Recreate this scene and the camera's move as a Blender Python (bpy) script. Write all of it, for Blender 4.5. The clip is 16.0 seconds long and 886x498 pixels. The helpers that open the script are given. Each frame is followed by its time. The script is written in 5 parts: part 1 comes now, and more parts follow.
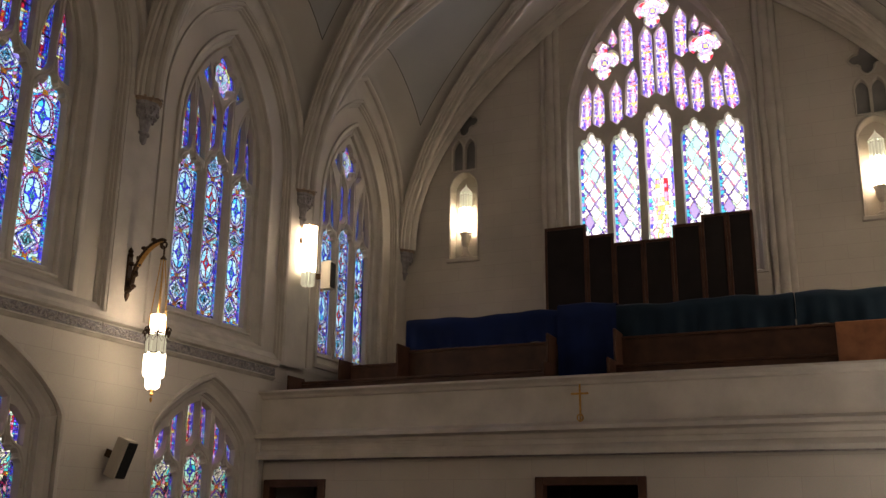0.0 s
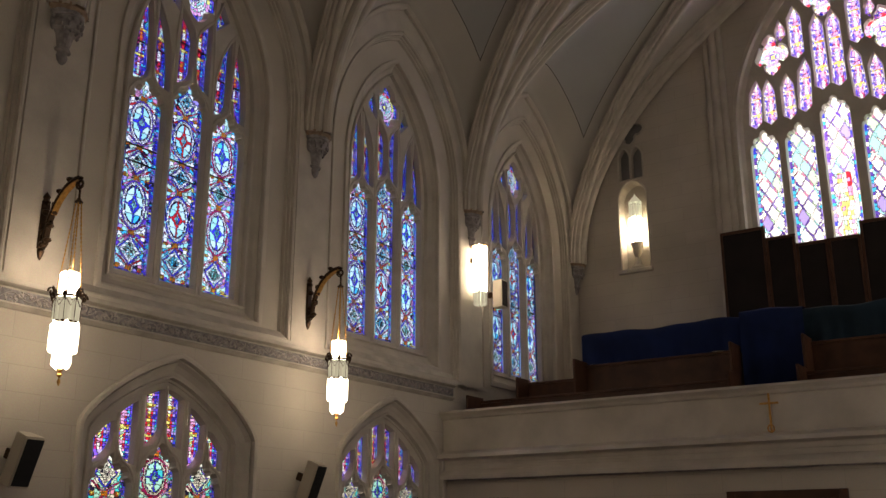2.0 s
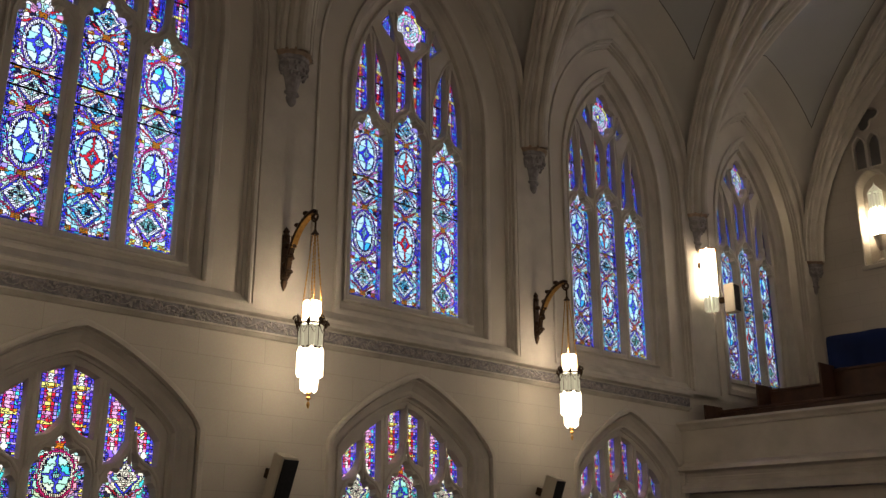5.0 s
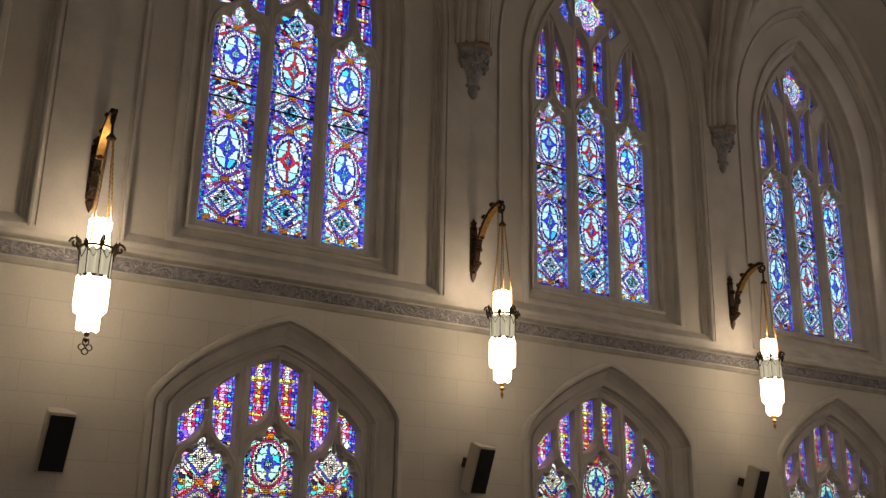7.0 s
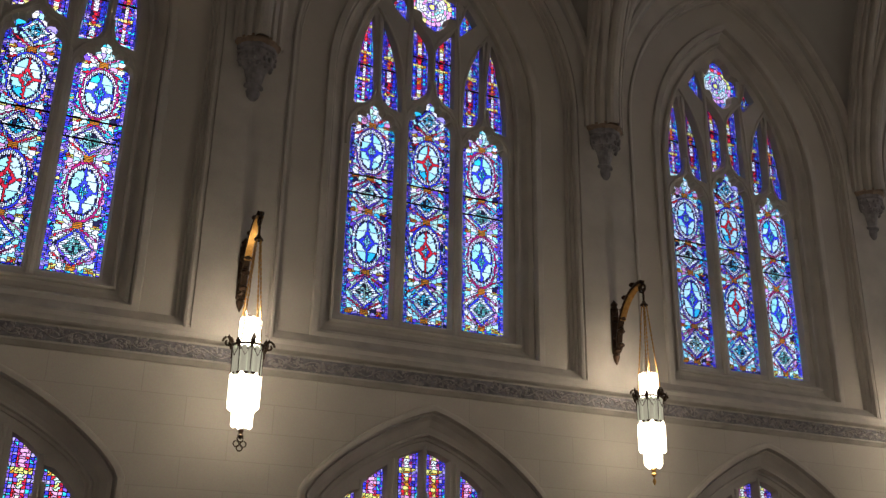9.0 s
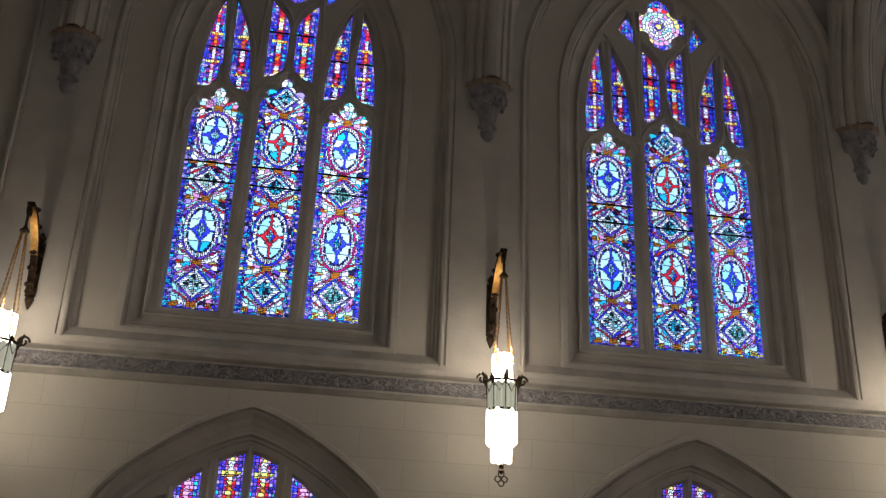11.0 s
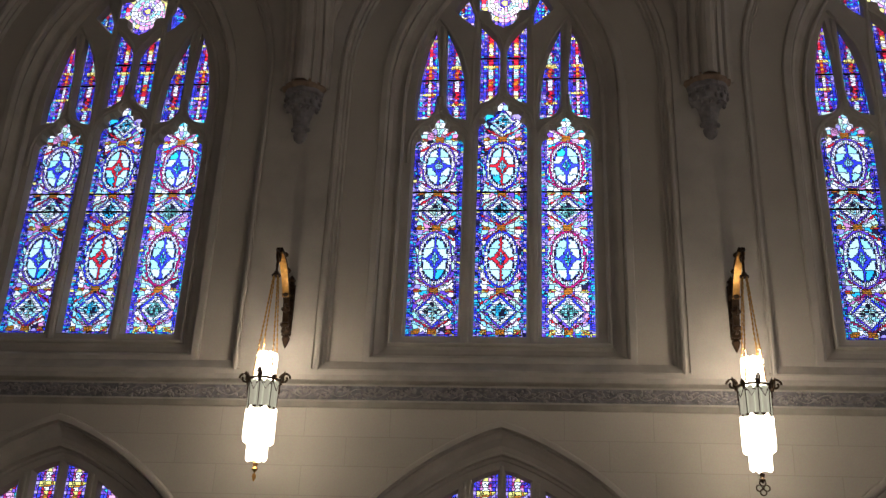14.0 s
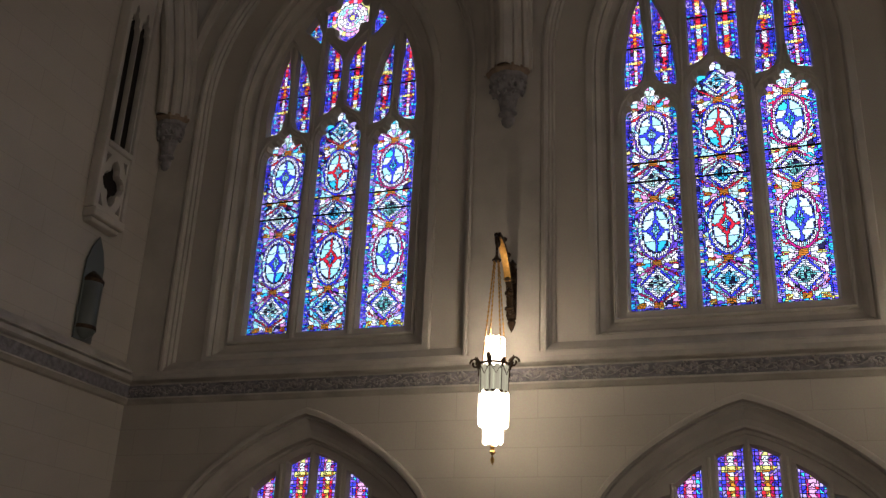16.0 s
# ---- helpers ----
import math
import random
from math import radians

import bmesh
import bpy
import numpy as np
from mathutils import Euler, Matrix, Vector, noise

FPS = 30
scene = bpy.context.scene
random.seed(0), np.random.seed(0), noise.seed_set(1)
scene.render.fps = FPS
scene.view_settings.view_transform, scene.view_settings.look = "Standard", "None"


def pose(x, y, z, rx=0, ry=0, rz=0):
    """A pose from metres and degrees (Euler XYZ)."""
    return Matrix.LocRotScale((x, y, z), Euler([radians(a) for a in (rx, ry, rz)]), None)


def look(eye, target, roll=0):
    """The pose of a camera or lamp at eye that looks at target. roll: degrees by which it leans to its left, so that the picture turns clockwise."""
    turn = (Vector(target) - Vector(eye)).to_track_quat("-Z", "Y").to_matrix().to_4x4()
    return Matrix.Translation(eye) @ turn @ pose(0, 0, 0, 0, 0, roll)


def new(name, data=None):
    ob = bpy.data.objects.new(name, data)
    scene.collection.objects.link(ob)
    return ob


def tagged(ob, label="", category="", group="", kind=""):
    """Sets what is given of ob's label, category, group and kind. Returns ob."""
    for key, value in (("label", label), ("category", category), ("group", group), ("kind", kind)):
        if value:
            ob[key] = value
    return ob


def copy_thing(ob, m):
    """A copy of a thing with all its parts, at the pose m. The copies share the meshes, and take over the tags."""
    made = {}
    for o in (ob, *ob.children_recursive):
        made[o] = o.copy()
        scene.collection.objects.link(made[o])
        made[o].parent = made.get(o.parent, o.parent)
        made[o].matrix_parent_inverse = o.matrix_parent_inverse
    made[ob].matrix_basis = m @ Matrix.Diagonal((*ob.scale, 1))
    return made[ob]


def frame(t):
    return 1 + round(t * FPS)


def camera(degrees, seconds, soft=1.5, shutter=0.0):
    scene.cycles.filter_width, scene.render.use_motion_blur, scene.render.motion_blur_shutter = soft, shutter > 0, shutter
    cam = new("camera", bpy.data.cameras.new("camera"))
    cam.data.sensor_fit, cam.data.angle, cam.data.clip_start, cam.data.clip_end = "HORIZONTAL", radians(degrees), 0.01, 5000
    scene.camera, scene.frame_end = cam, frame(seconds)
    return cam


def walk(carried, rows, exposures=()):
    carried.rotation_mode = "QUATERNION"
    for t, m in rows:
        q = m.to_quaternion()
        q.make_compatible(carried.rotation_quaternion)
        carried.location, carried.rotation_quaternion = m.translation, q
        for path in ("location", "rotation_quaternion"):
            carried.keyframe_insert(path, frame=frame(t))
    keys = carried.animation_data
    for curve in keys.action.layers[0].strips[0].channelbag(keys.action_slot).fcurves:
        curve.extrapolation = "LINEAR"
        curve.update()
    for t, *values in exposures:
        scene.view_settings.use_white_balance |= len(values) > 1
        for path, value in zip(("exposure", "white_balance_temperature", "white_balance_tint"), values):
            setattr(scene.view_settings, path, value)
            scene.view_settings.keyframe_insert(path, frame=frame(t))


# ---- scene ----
cam = camera(48.7, 16.0, soft=1.45)
PATH = [
    (0, (11.038, -4.327, 1.48), (10.268, -2.562, 2.023), 0.6),
    (0.5, (11.032, -4.304, 1.487), (10.174, -2.585, 2.045), 0.0),
    (1, (11.029, -4.295, 1.49), (10.078, -2.631, 2.061), -0.2),
    (1.5, (11.03, -4.297, 1.489), (10.017, -2.671, 2.064), -0.2),
    (2, (11.029, -4.294, 1.49), (9.96, -2.704, 2.064), 0.0),
    (2.5, (11.037, -4.324, 1.481), (9.918, -2.77, 2.056), -0.2),
    (3, (11.037, -4.326, 1.481), (9.869, -2.811, 2.063), -0.3),
    (3.5, (11.039, -4.333, 1.478), (9.811, -2.87, 2.07), -0.3),
    (4, (11.039, -4.321, 1.481), (9.75, -2.912, 2.075), -0.2),
    (6.5, (10.866, -4.409, 1.479), (9.295, -3.319, 2.066), 0.8),
    (7, (10.878, -4.429, 1.5), (9.252, -3.417, 2.076), 1.1),
    (7.5, (10.93, -4.45, 1.529), (9.279, -3.505, 2.145), 1.1),
    (8, (10.937, -4.469, 1.545), (9.272, -3.589, 2.217), 0.7),
    (8.5, (10.88, -4.482, 1.552), (9.197, -3.675, 2.269), 0.8),
    (9, (10.855, -4.509, 1.549), (9.149, -3.762, 2.278), 1.1),
    (9.5, (10.866, -4.498, 1.528), (9.113, -3.884, 2.271), 0.9),
    (10, (10.847, -4.514, 1.556), (9.052, -4.055, 2.311), 1.5),
    (12.5, (10.885, -4.56, 1.567), (9.05, -4.45, 2.357), 2.1),
    (13, (10.881, -4.568, 1.56), (9.044, -4.551, 2.35), 2.1),
    (13.5, (10.881, -4.582, 1.572), (9.045, -4.676, 2.36), 2.4),
    (14, (10.891, -4.591, 1.565), (9.061, -4.778, 2.349), 2.3),
    (14.5, (10.883, -4.584, 1.571), (9.06, -4.868, 2.344), 2.2),
    (15, (10.844, -4.57, 1.564), (9.034, -4.971, 2.317), 2.5),
    (15.5, (10.842, -4.562, 1.544), (9.055, -5.072, 2.283), 2.5),
    (16, (10.806, -4.605, 1.546), (9.055, -5.227, 2.284), 2.5),
]
EXPOSURES = [(0.0, 1.4, 7400, 15), (4.0, 1.16, 7500, 12), (6.5, 1.32, 7400, 13), (8.0, 1.18, 7200, 12), (10.0, 1.02, 6300, 9), (13.0, 1.2, 6400, 10), (16.0, 1.22, 6800, 12)]
walk(cam, [(t, look(eye, target, roll)) for t, eye, target, roll in PATH], EXPOSURES)

# ---- world and sun ----
world = bpy.data.worlds.new("sky")
scene.world = world
world.use_nodes = True
wn = world.node_tree
sky = wn.nodes.new("ShaderNodeTexSky")
sky.sky_type = "NISHITA"
sky.sun_disc = False
sky.sun_elevation = radians(62)
sky.sun_rotation = radians(-96)
sky.air_density, sky.dust_density, sky.ozone_density = 1.0, 3.0, 1.0
wn.nodes["Background"].inputs["Strength"].default_value = 0.122
wn.links.new(sky.outputs["Color"], wn.nodes["Background"].inputs["Color"])
sun_data = bpy.data.lights.new("sun", "SUN")
sun_data.energy, sun_data.angle, sun_data.color = 0.6, radians(12), (1.0, 0.95, 0.88)
sun = new("sun", sun_data)
sun.matrix_world = look((-46, -5, 88), (0, 0, 0))
GLOW = 3.4          # how strongly the lit lamp glass shines
DAYLIGHT = 3.9      # watts of the area lamp in each unseen east window, before scaling

REAR_LIGHT = 170.0  # watts of sky light behind the end window
BULB = 6.5          # watts of each hanging lantern's upper bulb

# ---- materials ----


def material(name, base, rough=0.8, metal=0.0, vary=0.12, scale=1.5, grain=60.0, bump=0.15, spec=0.3, stain=None):
    m = bpy.data.materials.new(name)
    m.use_nodes = True
    n, l = m.node_tree.nodes, m.node_tree.links
    b = n["Principled BSDF"]
    b.inputs["Roughness"].default_value = rough
    b.inputs["Metallic"].default_value = metal
    b.inputs["Specular IOR Level"].default_value = spec
    co = n.new("ShaderNodeTexCoord")
    big, fine = n.new("ShaderNodeTexNoise"), n.new("ShaderNodeTexNoise")
    big.inputs["Scale"].default_value, big.inputs["Detail"].default_value = scale, 6
    fine.inputs["Scale"].default_value, fine.inputs["Detail"].default_value = grain, 3
    ramp = n.new("ShaderNodeValToRGB")
    lo = [c * (1 - vary) for c in base] if stain is None else stain
    ramp.color_ramp.elements[0].position, ramp.color_ramp.elements[1].position = 0.3, 0.7
    ramp.color_ramp.elements[0].color = (*lo, 1)
    ramp.color_ramp.elements[1].color = (*[min(1, c * (1 + vary)) for c in base], 1)
    mix = n.new("ShaderNodeMix")
    mix.data_type, mix.blend_type = "RGBA", "MULTIPLY"
    mix.inputs["Factor"].default_value = 0.25
    bu = n.new("ShaderNodeBump")
    bu.inputs["Strength"].default_value, bu.inputs["Distance"].default_value = bump, 0.01
    for t in (big, fine):
        l.new(co.outputs["Object"], t.inputs["Vector"])
    l.new(big.outputs["Fac"], ramp.inputs["Fac"])
    l.new(ramp.outputs["Color"], mix.inputs["A"])
    l.new(fine.outputs["Color"], mix.inputs["B"])
    l.new(mix.outputs["Result"], b.inputs["Base Color"])
    l.new(fine.outputs["Fac"], bu.inputs["Height"])
    l.new(bu.outputs["Normal"], b.inputs["Normal"])
    return m


def ashlar(name, base, along):
    """Painted masonry: broad courses with fine joints; along: which object axis runs along the wall."""
    m = material(name, base, 0.85, vary=0.1, scale=0.7)
    n, l = m.node_tree.nodes, m.node_tree.links
    b = n["Principled BSDF"]
    co, sep, com = n.new("ShaderNodeTexCoord"), n.new("ShaderNodeSeparateXYZ"), n.new("ShaderNodeCombineXYZ")
    brick = n.new("ShaderNodeTexBrick")
    brick.inputs["Scale"].default_value = 1.0
    brick.inputs["Brick Width"].default_value, brick.inputs["Row Height"].default_value = 0.95, 0.32
    brick.inputs["Mortar Size"].default_value, brick.inputs["Mortar Smooth"].default_value = 0.006, 0.4
    brick.inputs["Color1"].default_value = (1, 1, 1, 1)
    brick.inputs["Color2"].default_value = (0.955, 0.955, 0.95, 1)
    brick.inputs["Mortar"].default_value = (0.85, 0.84, 0.83, 1)
    l.new(co.outputs["Object"], sep.inputs[0])
    l.new(sep.outputs[along], com.inputs[0])
    l.new(sep.outputs["Z"], com.inputs[1])
    l.new(com.outputs[0], brick.inputs["Vector"])
    old = b.inputs["Base Color"].links[0].from_socket
    mul = n.new("ShaderNodeMix")
    mul.data_type, mul.blend_type = "RGBA", "MULTIPLY"
    mul.inputs["Factor"].default_value = 1.0
    l.new(old, mul.inputs["A"])
    l.new(brick.outputs["Color"], mul.inputs["B"])
    l.new(mul.outputs["Result"], b.inputs["Base Color"])
    bu = n.new("ShaderNodeBump")
    bu.inputs["Strength"].default_value, bu.inputs["Distance"].default_value = 0.12, 0.004
    l.new(brick.outputs["Fac"], bu.inputs["Height"])
    bu.invert = True
    l.new(b.inputs["Normal"].links[0].from_socket, bu.inputs["Normal"])
    l.new(bu.outputs["Normal"], b.inputs["Normal"])
    return m


PLASTER = (0.56, 0.51, 0.45)
M_wall = ashlar("painted_ashlar", PLASTER, "Y")
M_wall_x = ashlar("painted_ashlar_cross", PLASTER, "X")
M_upper = material("painted_plaster", PLASTER, 0.85, vary=0.1, scale=0.8)
M_stone = material("painted_stone", (0.56, 0.515, 0.46), 0.75, vary=0.12, scale=2.2, bump=0.2)
M_trim = material("worn_moulding", (0.5, 0.46, 0.41), 0.75, vary=0.18, scale=3.0, bump=0.25)
M_carved = material("carved_stone", (0.3, 0.28, 0.285), 0.8, vary=0.3, scale=9.0, bump=0.5)
M_vault = material("vault_plaster", (0.5, 0.47, 0.43), 0.9, vary=0.08, scale=0.6)
M_web = material("vault_panel", (0.42, 0.42, 0.42), 0.95, vary=0.06, scale=0.5)
M_line = material("panel_seam", (0.12, 0.11, 0.1), 0.9)
M_lead = material("lead", (0.012, 0.012, 0.014), 0.75, metal=0.0, vary=0.3, scale=20)
M_iron = material("bronzed_iron", (0.06, 0.035, 0.02), 0.45, metal=0.7, vary=0.4, scale=25)
M_gilt = material("gilt_metal", (0.55, 0.3, 0.09), 0.35, metal=0.9, vary=0.3, scale=25)
M_speaker = material("cream_plastic", (0.52, 0.47, 0.4), 0.55, vary=0.06)
M_grille = material("black_grille", (0.012, 0.012, 0.013), 0.7, grain=300, bump=0.6)
M_floor = material("floor_tile", (0.16, 0.1, 0.07), 0.4, vary=0.3)
M_wood = material("dark_wood", (0.075, 0.032, 0.018), 0.5, vary=0.4, scale=3)
M_wood_red = material("reddish_wood", (0.3, 0.12, 0.055), 0.45, vary=0.3, scale=4)
M_pipe = material("dark_organ_case", (0.013, 0.009, 0.009), 0.8, vary=0.3, scale=2)
M_cloth = material("blue_cloth", (0.005, 0.016, 0.075), 0.95, vary=0.25, scale=2, grain=250)
M_cloth_teal = material("teal_cloth", (0.01, 0.026, 0.045), 0.95, vary=0.25, scale=2, grain=250)
# shade put into the colour, for sheets that close off deep openings
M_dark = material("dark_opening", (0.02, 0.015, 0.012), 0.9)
M_green = material("green_frosted_glass", (0.12, 0.135, 0.125), 0.3, vary=0.2, spec=0.5)
M_frieze = material("worn_relief", (0.36, 0.33, 0.325), 0.8, vary=0.25, scale=12.0, bump=0.4)
M_band = material("weathered_band", (0.23, 0.22, 0.235), 0.85, vary=0.35, scale=14.0, bump=0.5)
M_slate = material("grey_relief", (0.24, 0.235, 0.235), 0.8, vary=0.2)


def glass(name, colour, spread=0.35):
    m = bpy.data.materials.new(name)
    m.use_nodes = True
    n, l = m.node_tree.nodes, m.node_tree.links
    n.remove(n["Principled BSDF"])
    out = n["Material Output"]
    tr, gl, mx = n.new("ShaderNodeBsdfTransparent"), n.new("ShaderNodeBsdfGlossy"), n.new("ShaderNodeMixShader")
    geo, ramp = n.new("ShaderNodeNewGeometry"), n.new("ShaderNodeValToRGB")
    ramp.color_ramp.elements[0].color = (*[c * (1 - spread) for c in colour], 1)
    ramp.color_ramp.elements[1].color = (*[min(1, c * (1 + spread)) for c in colour], 1)
    l.new(geo.outputs["Random Per Island"], ramp.inputs["Fac"])
    l.new(ramp.outputs["Color"], tr.inputs["Color"])
    gl.inputs["Roughness"].default_value = 0.15
    mx.inputs["Fac"].default_value = 0.03
    l.new(tr.outputs[0], mx.inputs[1])
    l.new(gl.outputs[0], mx.inputs[2])
    l.new(mx.outputs[0], out.inputs["Surface"])
    return m


GLASS = {
    "dusk": glass("smoky_glass", (0.02, 0.018, 0.06)),
    "deep": glass("deep_blue_glass", (0.04, 0.035, 0.5), 0.5),
    "blue": glass("blue_glass", (0.05, 0.07, 0.95), 0.4),
    "cyan": glass("cyan_glass", (0.03, 0.58, 1.0)),
    "aqua": glass("aqua_glass", (0.42, 0.86, 0.95), 0.2),
    "petal": glass("pale_blue_glass", (0.66, 0.93, 0.98), 0.15),
    "white": glass("white_glass", (0.95, 0.96, 0.96), 0.1),
    "violet": glass("violet_glass", (0.2, 0.09, 0.7), 0.5),
    "lilac": glass("lilac_glass", (0.45, 0.36, 0.9), 0.3),
    "pink": glass("pink_glass", (0.9, 0.36, 0.62)),
    "red": glass("red_glass", (0.85, 0.03, 0.06)),
    "crimson": glass("crimson_glass", (0.5, 0.02, 0.2), 0.4),
    "orange": glass("orange_glass", (0.85, 0.25, 0.03)),
    "amber": glass("amber_glass", (0.62, 0.25, 0.03)),
    "yellow": glass("yellow_glass", (0.98, 0.8, 0.25), 0.2),
    "mint": glass("pale_green_glass", (0.6, 0.9, 0.68), 0.25),
    "green": glass("green_glass", (0.12, 0.42, 0.36)),
}
GNAMES = list(GLASS)


def lit(name, colour, strength):
    m = bpy.data.materials.new(name)
    m.use_nodes = True
    b = m.node_tree.nodes["Principled BSDF"]
    b.inputs["Base Color"].default_value = (0.8, 0.8, 0.75, 1)
    b.inputs["Roughness"].default_value = 0.3
    b.inputs["Emission Color"].default_value = (*colour, 1)
    b.inputs["Emission Strength"].default_value = strength
    return m


M_sky = lit("hazy_sky", (0.97, 0.98, 1.0), 0.62)
M_pale = glass("obscured_glass", (0.1, 0.1, 0.12), 0.1)
M_lit = lit("lit_glass_rod", (1.0, 0.88, 0.69), GLOW)
M_dim = lit("frosted_glass_rod", (1.0, 0.9, 0.7), GLOW * 0.045)
M_niche = lit("bright_glass_rod", (1.0, 0.88, 0.68), GLOW * 2.1)
M_dim.node_tree.nodes["Principled BSDF"].inputs["Base Color"].default_value = (0.5, 0.62, 0.55, 1)

# ---- mesh helpers ----


def part(name, bm, mat, parent=None, label=""):
    me = bpy.data.meshes.new(name)
    bm.to_mesh(me)
    bm.free()
    for m in (mat if isinstance(mat, (list, tuple)) else [mat]):
        me.materials.append(m)
    ob = new(name, me)
    ob.parent = parent
    return tagged(ob, label=label) if label else ob


def smooth(ob):
    ob.data.polygons.foreach_set("use_smooth", [True] * len(ob.data.polygons))
    return ob


def empty(name, m, label, category, group="", kind=""):
    ob = new(name)
    ob.matrix_basis = m
    return tagged(ob, label, category, group, kind)


def box(bm, x0, x1, y0, y1, z0, z1, bevel=0.0):
    """Adds a box, its edges bevelled."""
    r = bmesh.ops.create_cube(bm, size=1)
    vs = r["verts"]
    bmesh.ops.scale(bm, vec=(x1 - x0, y1 - y0, z1 - z0), verts=vs)
    bmesh.ops.translate(bm, vec=((x0 + x1) / 2, (y0 + y1) / 2, (z0 + z1) / 2), verts=vs)
    if bevel:
        es = list({e for v in vs for e in v.link_edges})
        bmesh.ops.bevel(bm, geom=es, offset=bevel, segments=2, affect="EDGES", profile=0.5)
    return bm


def boxes(*dims, bevel=0.0):
    bm = bmesh.new()
    for d in dims:
        box(bm, *d, bevel=bevel)
    return bm


def loft(bm, loops, closed=True):
    """Joins loops of equal length with quads."""
    rows = [[bm.verts.new(p) for p in lp] for lp in loops]
    n = len(rows[0])
    for a, b in zip(rows, rows[1:]):
        for i in range(n if closed else n - 1):
            j = (i + 1) % n
            bm.faces.new((a[i], a[j], b[j], b[i]))
    return rows


def lathe(bm, profile, seg=16, centre=(0, 0), a0=0.0, a1=2 * math.pi):
    """Turns (radius, z) pairs round an upright axis."""
    full = abs(a1 - a0 - 2 * math.pi) < 1e-6
    k = seg if full else seg + 1
    loops = []
    for r, z in profile:
        r = max(r, 1e-4)
        loops.append([(centre[0] + r * math.cos(a0 + (a1 - a0) * i / seg), centre[1] + r * math.sin(a0 + (a1 - a0) * i / seg), z) for i in range(k)])
    loft(bm, loops, closed=full)
    return bm


def tube(bm, pts, r, seg=6):
    """A round bar along points."""
    pts = [Vector(p) for p in pts]
    loops = []
    up = Vector((0.13, 0.97, 0.2)).normalized()
    for i, p in enumerate(pts):
        d = (pts[min(i + 1, len(pts) - 1)] - pts[max(i - 1, 0)]).normalized()
        a = d.cross(up).normalized()
        b = d.cross(a)
        rr = r(i / (len(pts) - 1)) if callable(r) else r
        loops.append([p + rr * (math.cos(2 * math.pi * k / seg) * a + math.sin(2 * math.pi * k / seg) * b) for k in range(seg)])
    rows = loft(bm, loops)
    bm.faces.new(rows[0][::-1])
    bm.faces.new(rows[-1])
    return bm


def sweep(bm, pts, normals, profile):
    """A moulding along points; profile: (across, out) pairs, out along the normal."""
    pts = [Vector(p) for p in pts]
    loops = []
    for i, p in enumerate(pts):
        d = (pts[min(i + 1, len(pts) - 1)] - pts[max(i - 1, 0)]).normalized()
        n = Vector(normals[i])
        n = (n - n.dot(d) * d).normalized()
        s = d.cross(n)
        loops.append([p + a * s + o * n for a, o in profile])
    loft(bm, loops, closed=False)
    return bm


def two_arcs(half, spring, apex, n=14):
    """The right half of a pointed arch, from the springing to the point."""
    rise = apex - spring
    R = (half * half + rise * rise) / (2 * half)
    a1 = math.atan2(rise, R - half)
    return [(half - R + R * math.cos(a1 * i / n), spring + R * math.sin(a1 * i / n)) for i in range(n + 1)]


def low_arc(half, spring, apex, n=14):
    """The right half of a low, four-centred arch."""
    out = []
    for i in range(n + 1):
        u = 1 - (i / n) ** 1.4
        out.append((half * u, spring + (apex - spring) * (1 - u ** 1.25) ** 0.75))
    return out


def arch(half, spring, apex, bottom, kind=two_arcs):
    """A closed outline (across, up) of an arched opening, from bottom right over the point to bottom left."""
    right = kind(half, spring, apex)
    mid = [(half, bottom + (spring - bottom) * k / 4) for k in range(4)]
    pts = mid + right
    return pts + [(-a, b) for a, b in reversed(pts[:-1])]


def grown(loop, d):
    """An outline moved outwards by d."""
    area = sum(a[0] * b[1] - b[0] * a[1] for a, b in zip(loop, loop[1:] + loop[:1]))
    s = 1 if area > 0 else -1
    out = []
    n = len(loop)
    for i in range(n):
        p, q, r = Vector(loop[i - 1]), Vector(loop[i]), Vector(loop[(i + 1) % n])
        e1, e2 = (q - p), (r - q)
        if e1.length < 1e-9 or e2.length < 1e-9:
            out.append(tuple(q))
            continue
        e1.normalize()
        e2.normalize()
        nn = Vector((e1.y + e2.y, -e1.x - e2.x)) * s
        if nn.length < 0.2:
            nn = Vector((e1.y, -e1.x)) * s
        nn.normalize()
        out.append(tuple(q + nn * d))
    return out


def filled(bm, outer, holes, put):
    """A flat sheet with holes; put(a, b) places it in space."""
    edges = []
    for lp in [outer] + holes:
        vs = [bm.verts.new(put(a, b)) for a, b in lp]
        edges += [bm.edges.new((vs[i], vs[(i + 1) % len(vs)])) for i in range(len(vs))]
    bmesh.ops.triangle_fill(bm, edges=edges, use_beauty=True, use_dissolve=False)
    return bm


def pierced(outer, holes, front, back, put, chamfer=0.03, depth=0.05):
    """A slab with chamfered holes; put(depth, a, b) places it, front and back are depths."""
    bm = bmesh.new()
    filled(bm, outer, [grown(h, chamfer) for h in holes], lambda a, b: put(front, a, b))
    for h in holes:
        loft(bm, [[put(front, a, b) for a, b in grown(h, chamfer)],
                  [put(front - depth * 0.6, a, b) for a, b in grown(h, chamfer * 0.4)],
                  [put(front - depth, a, b) for a, b in h],
                  [put(back, a, b) for a, b in h]])
    return bm


# ---- stained glass ----


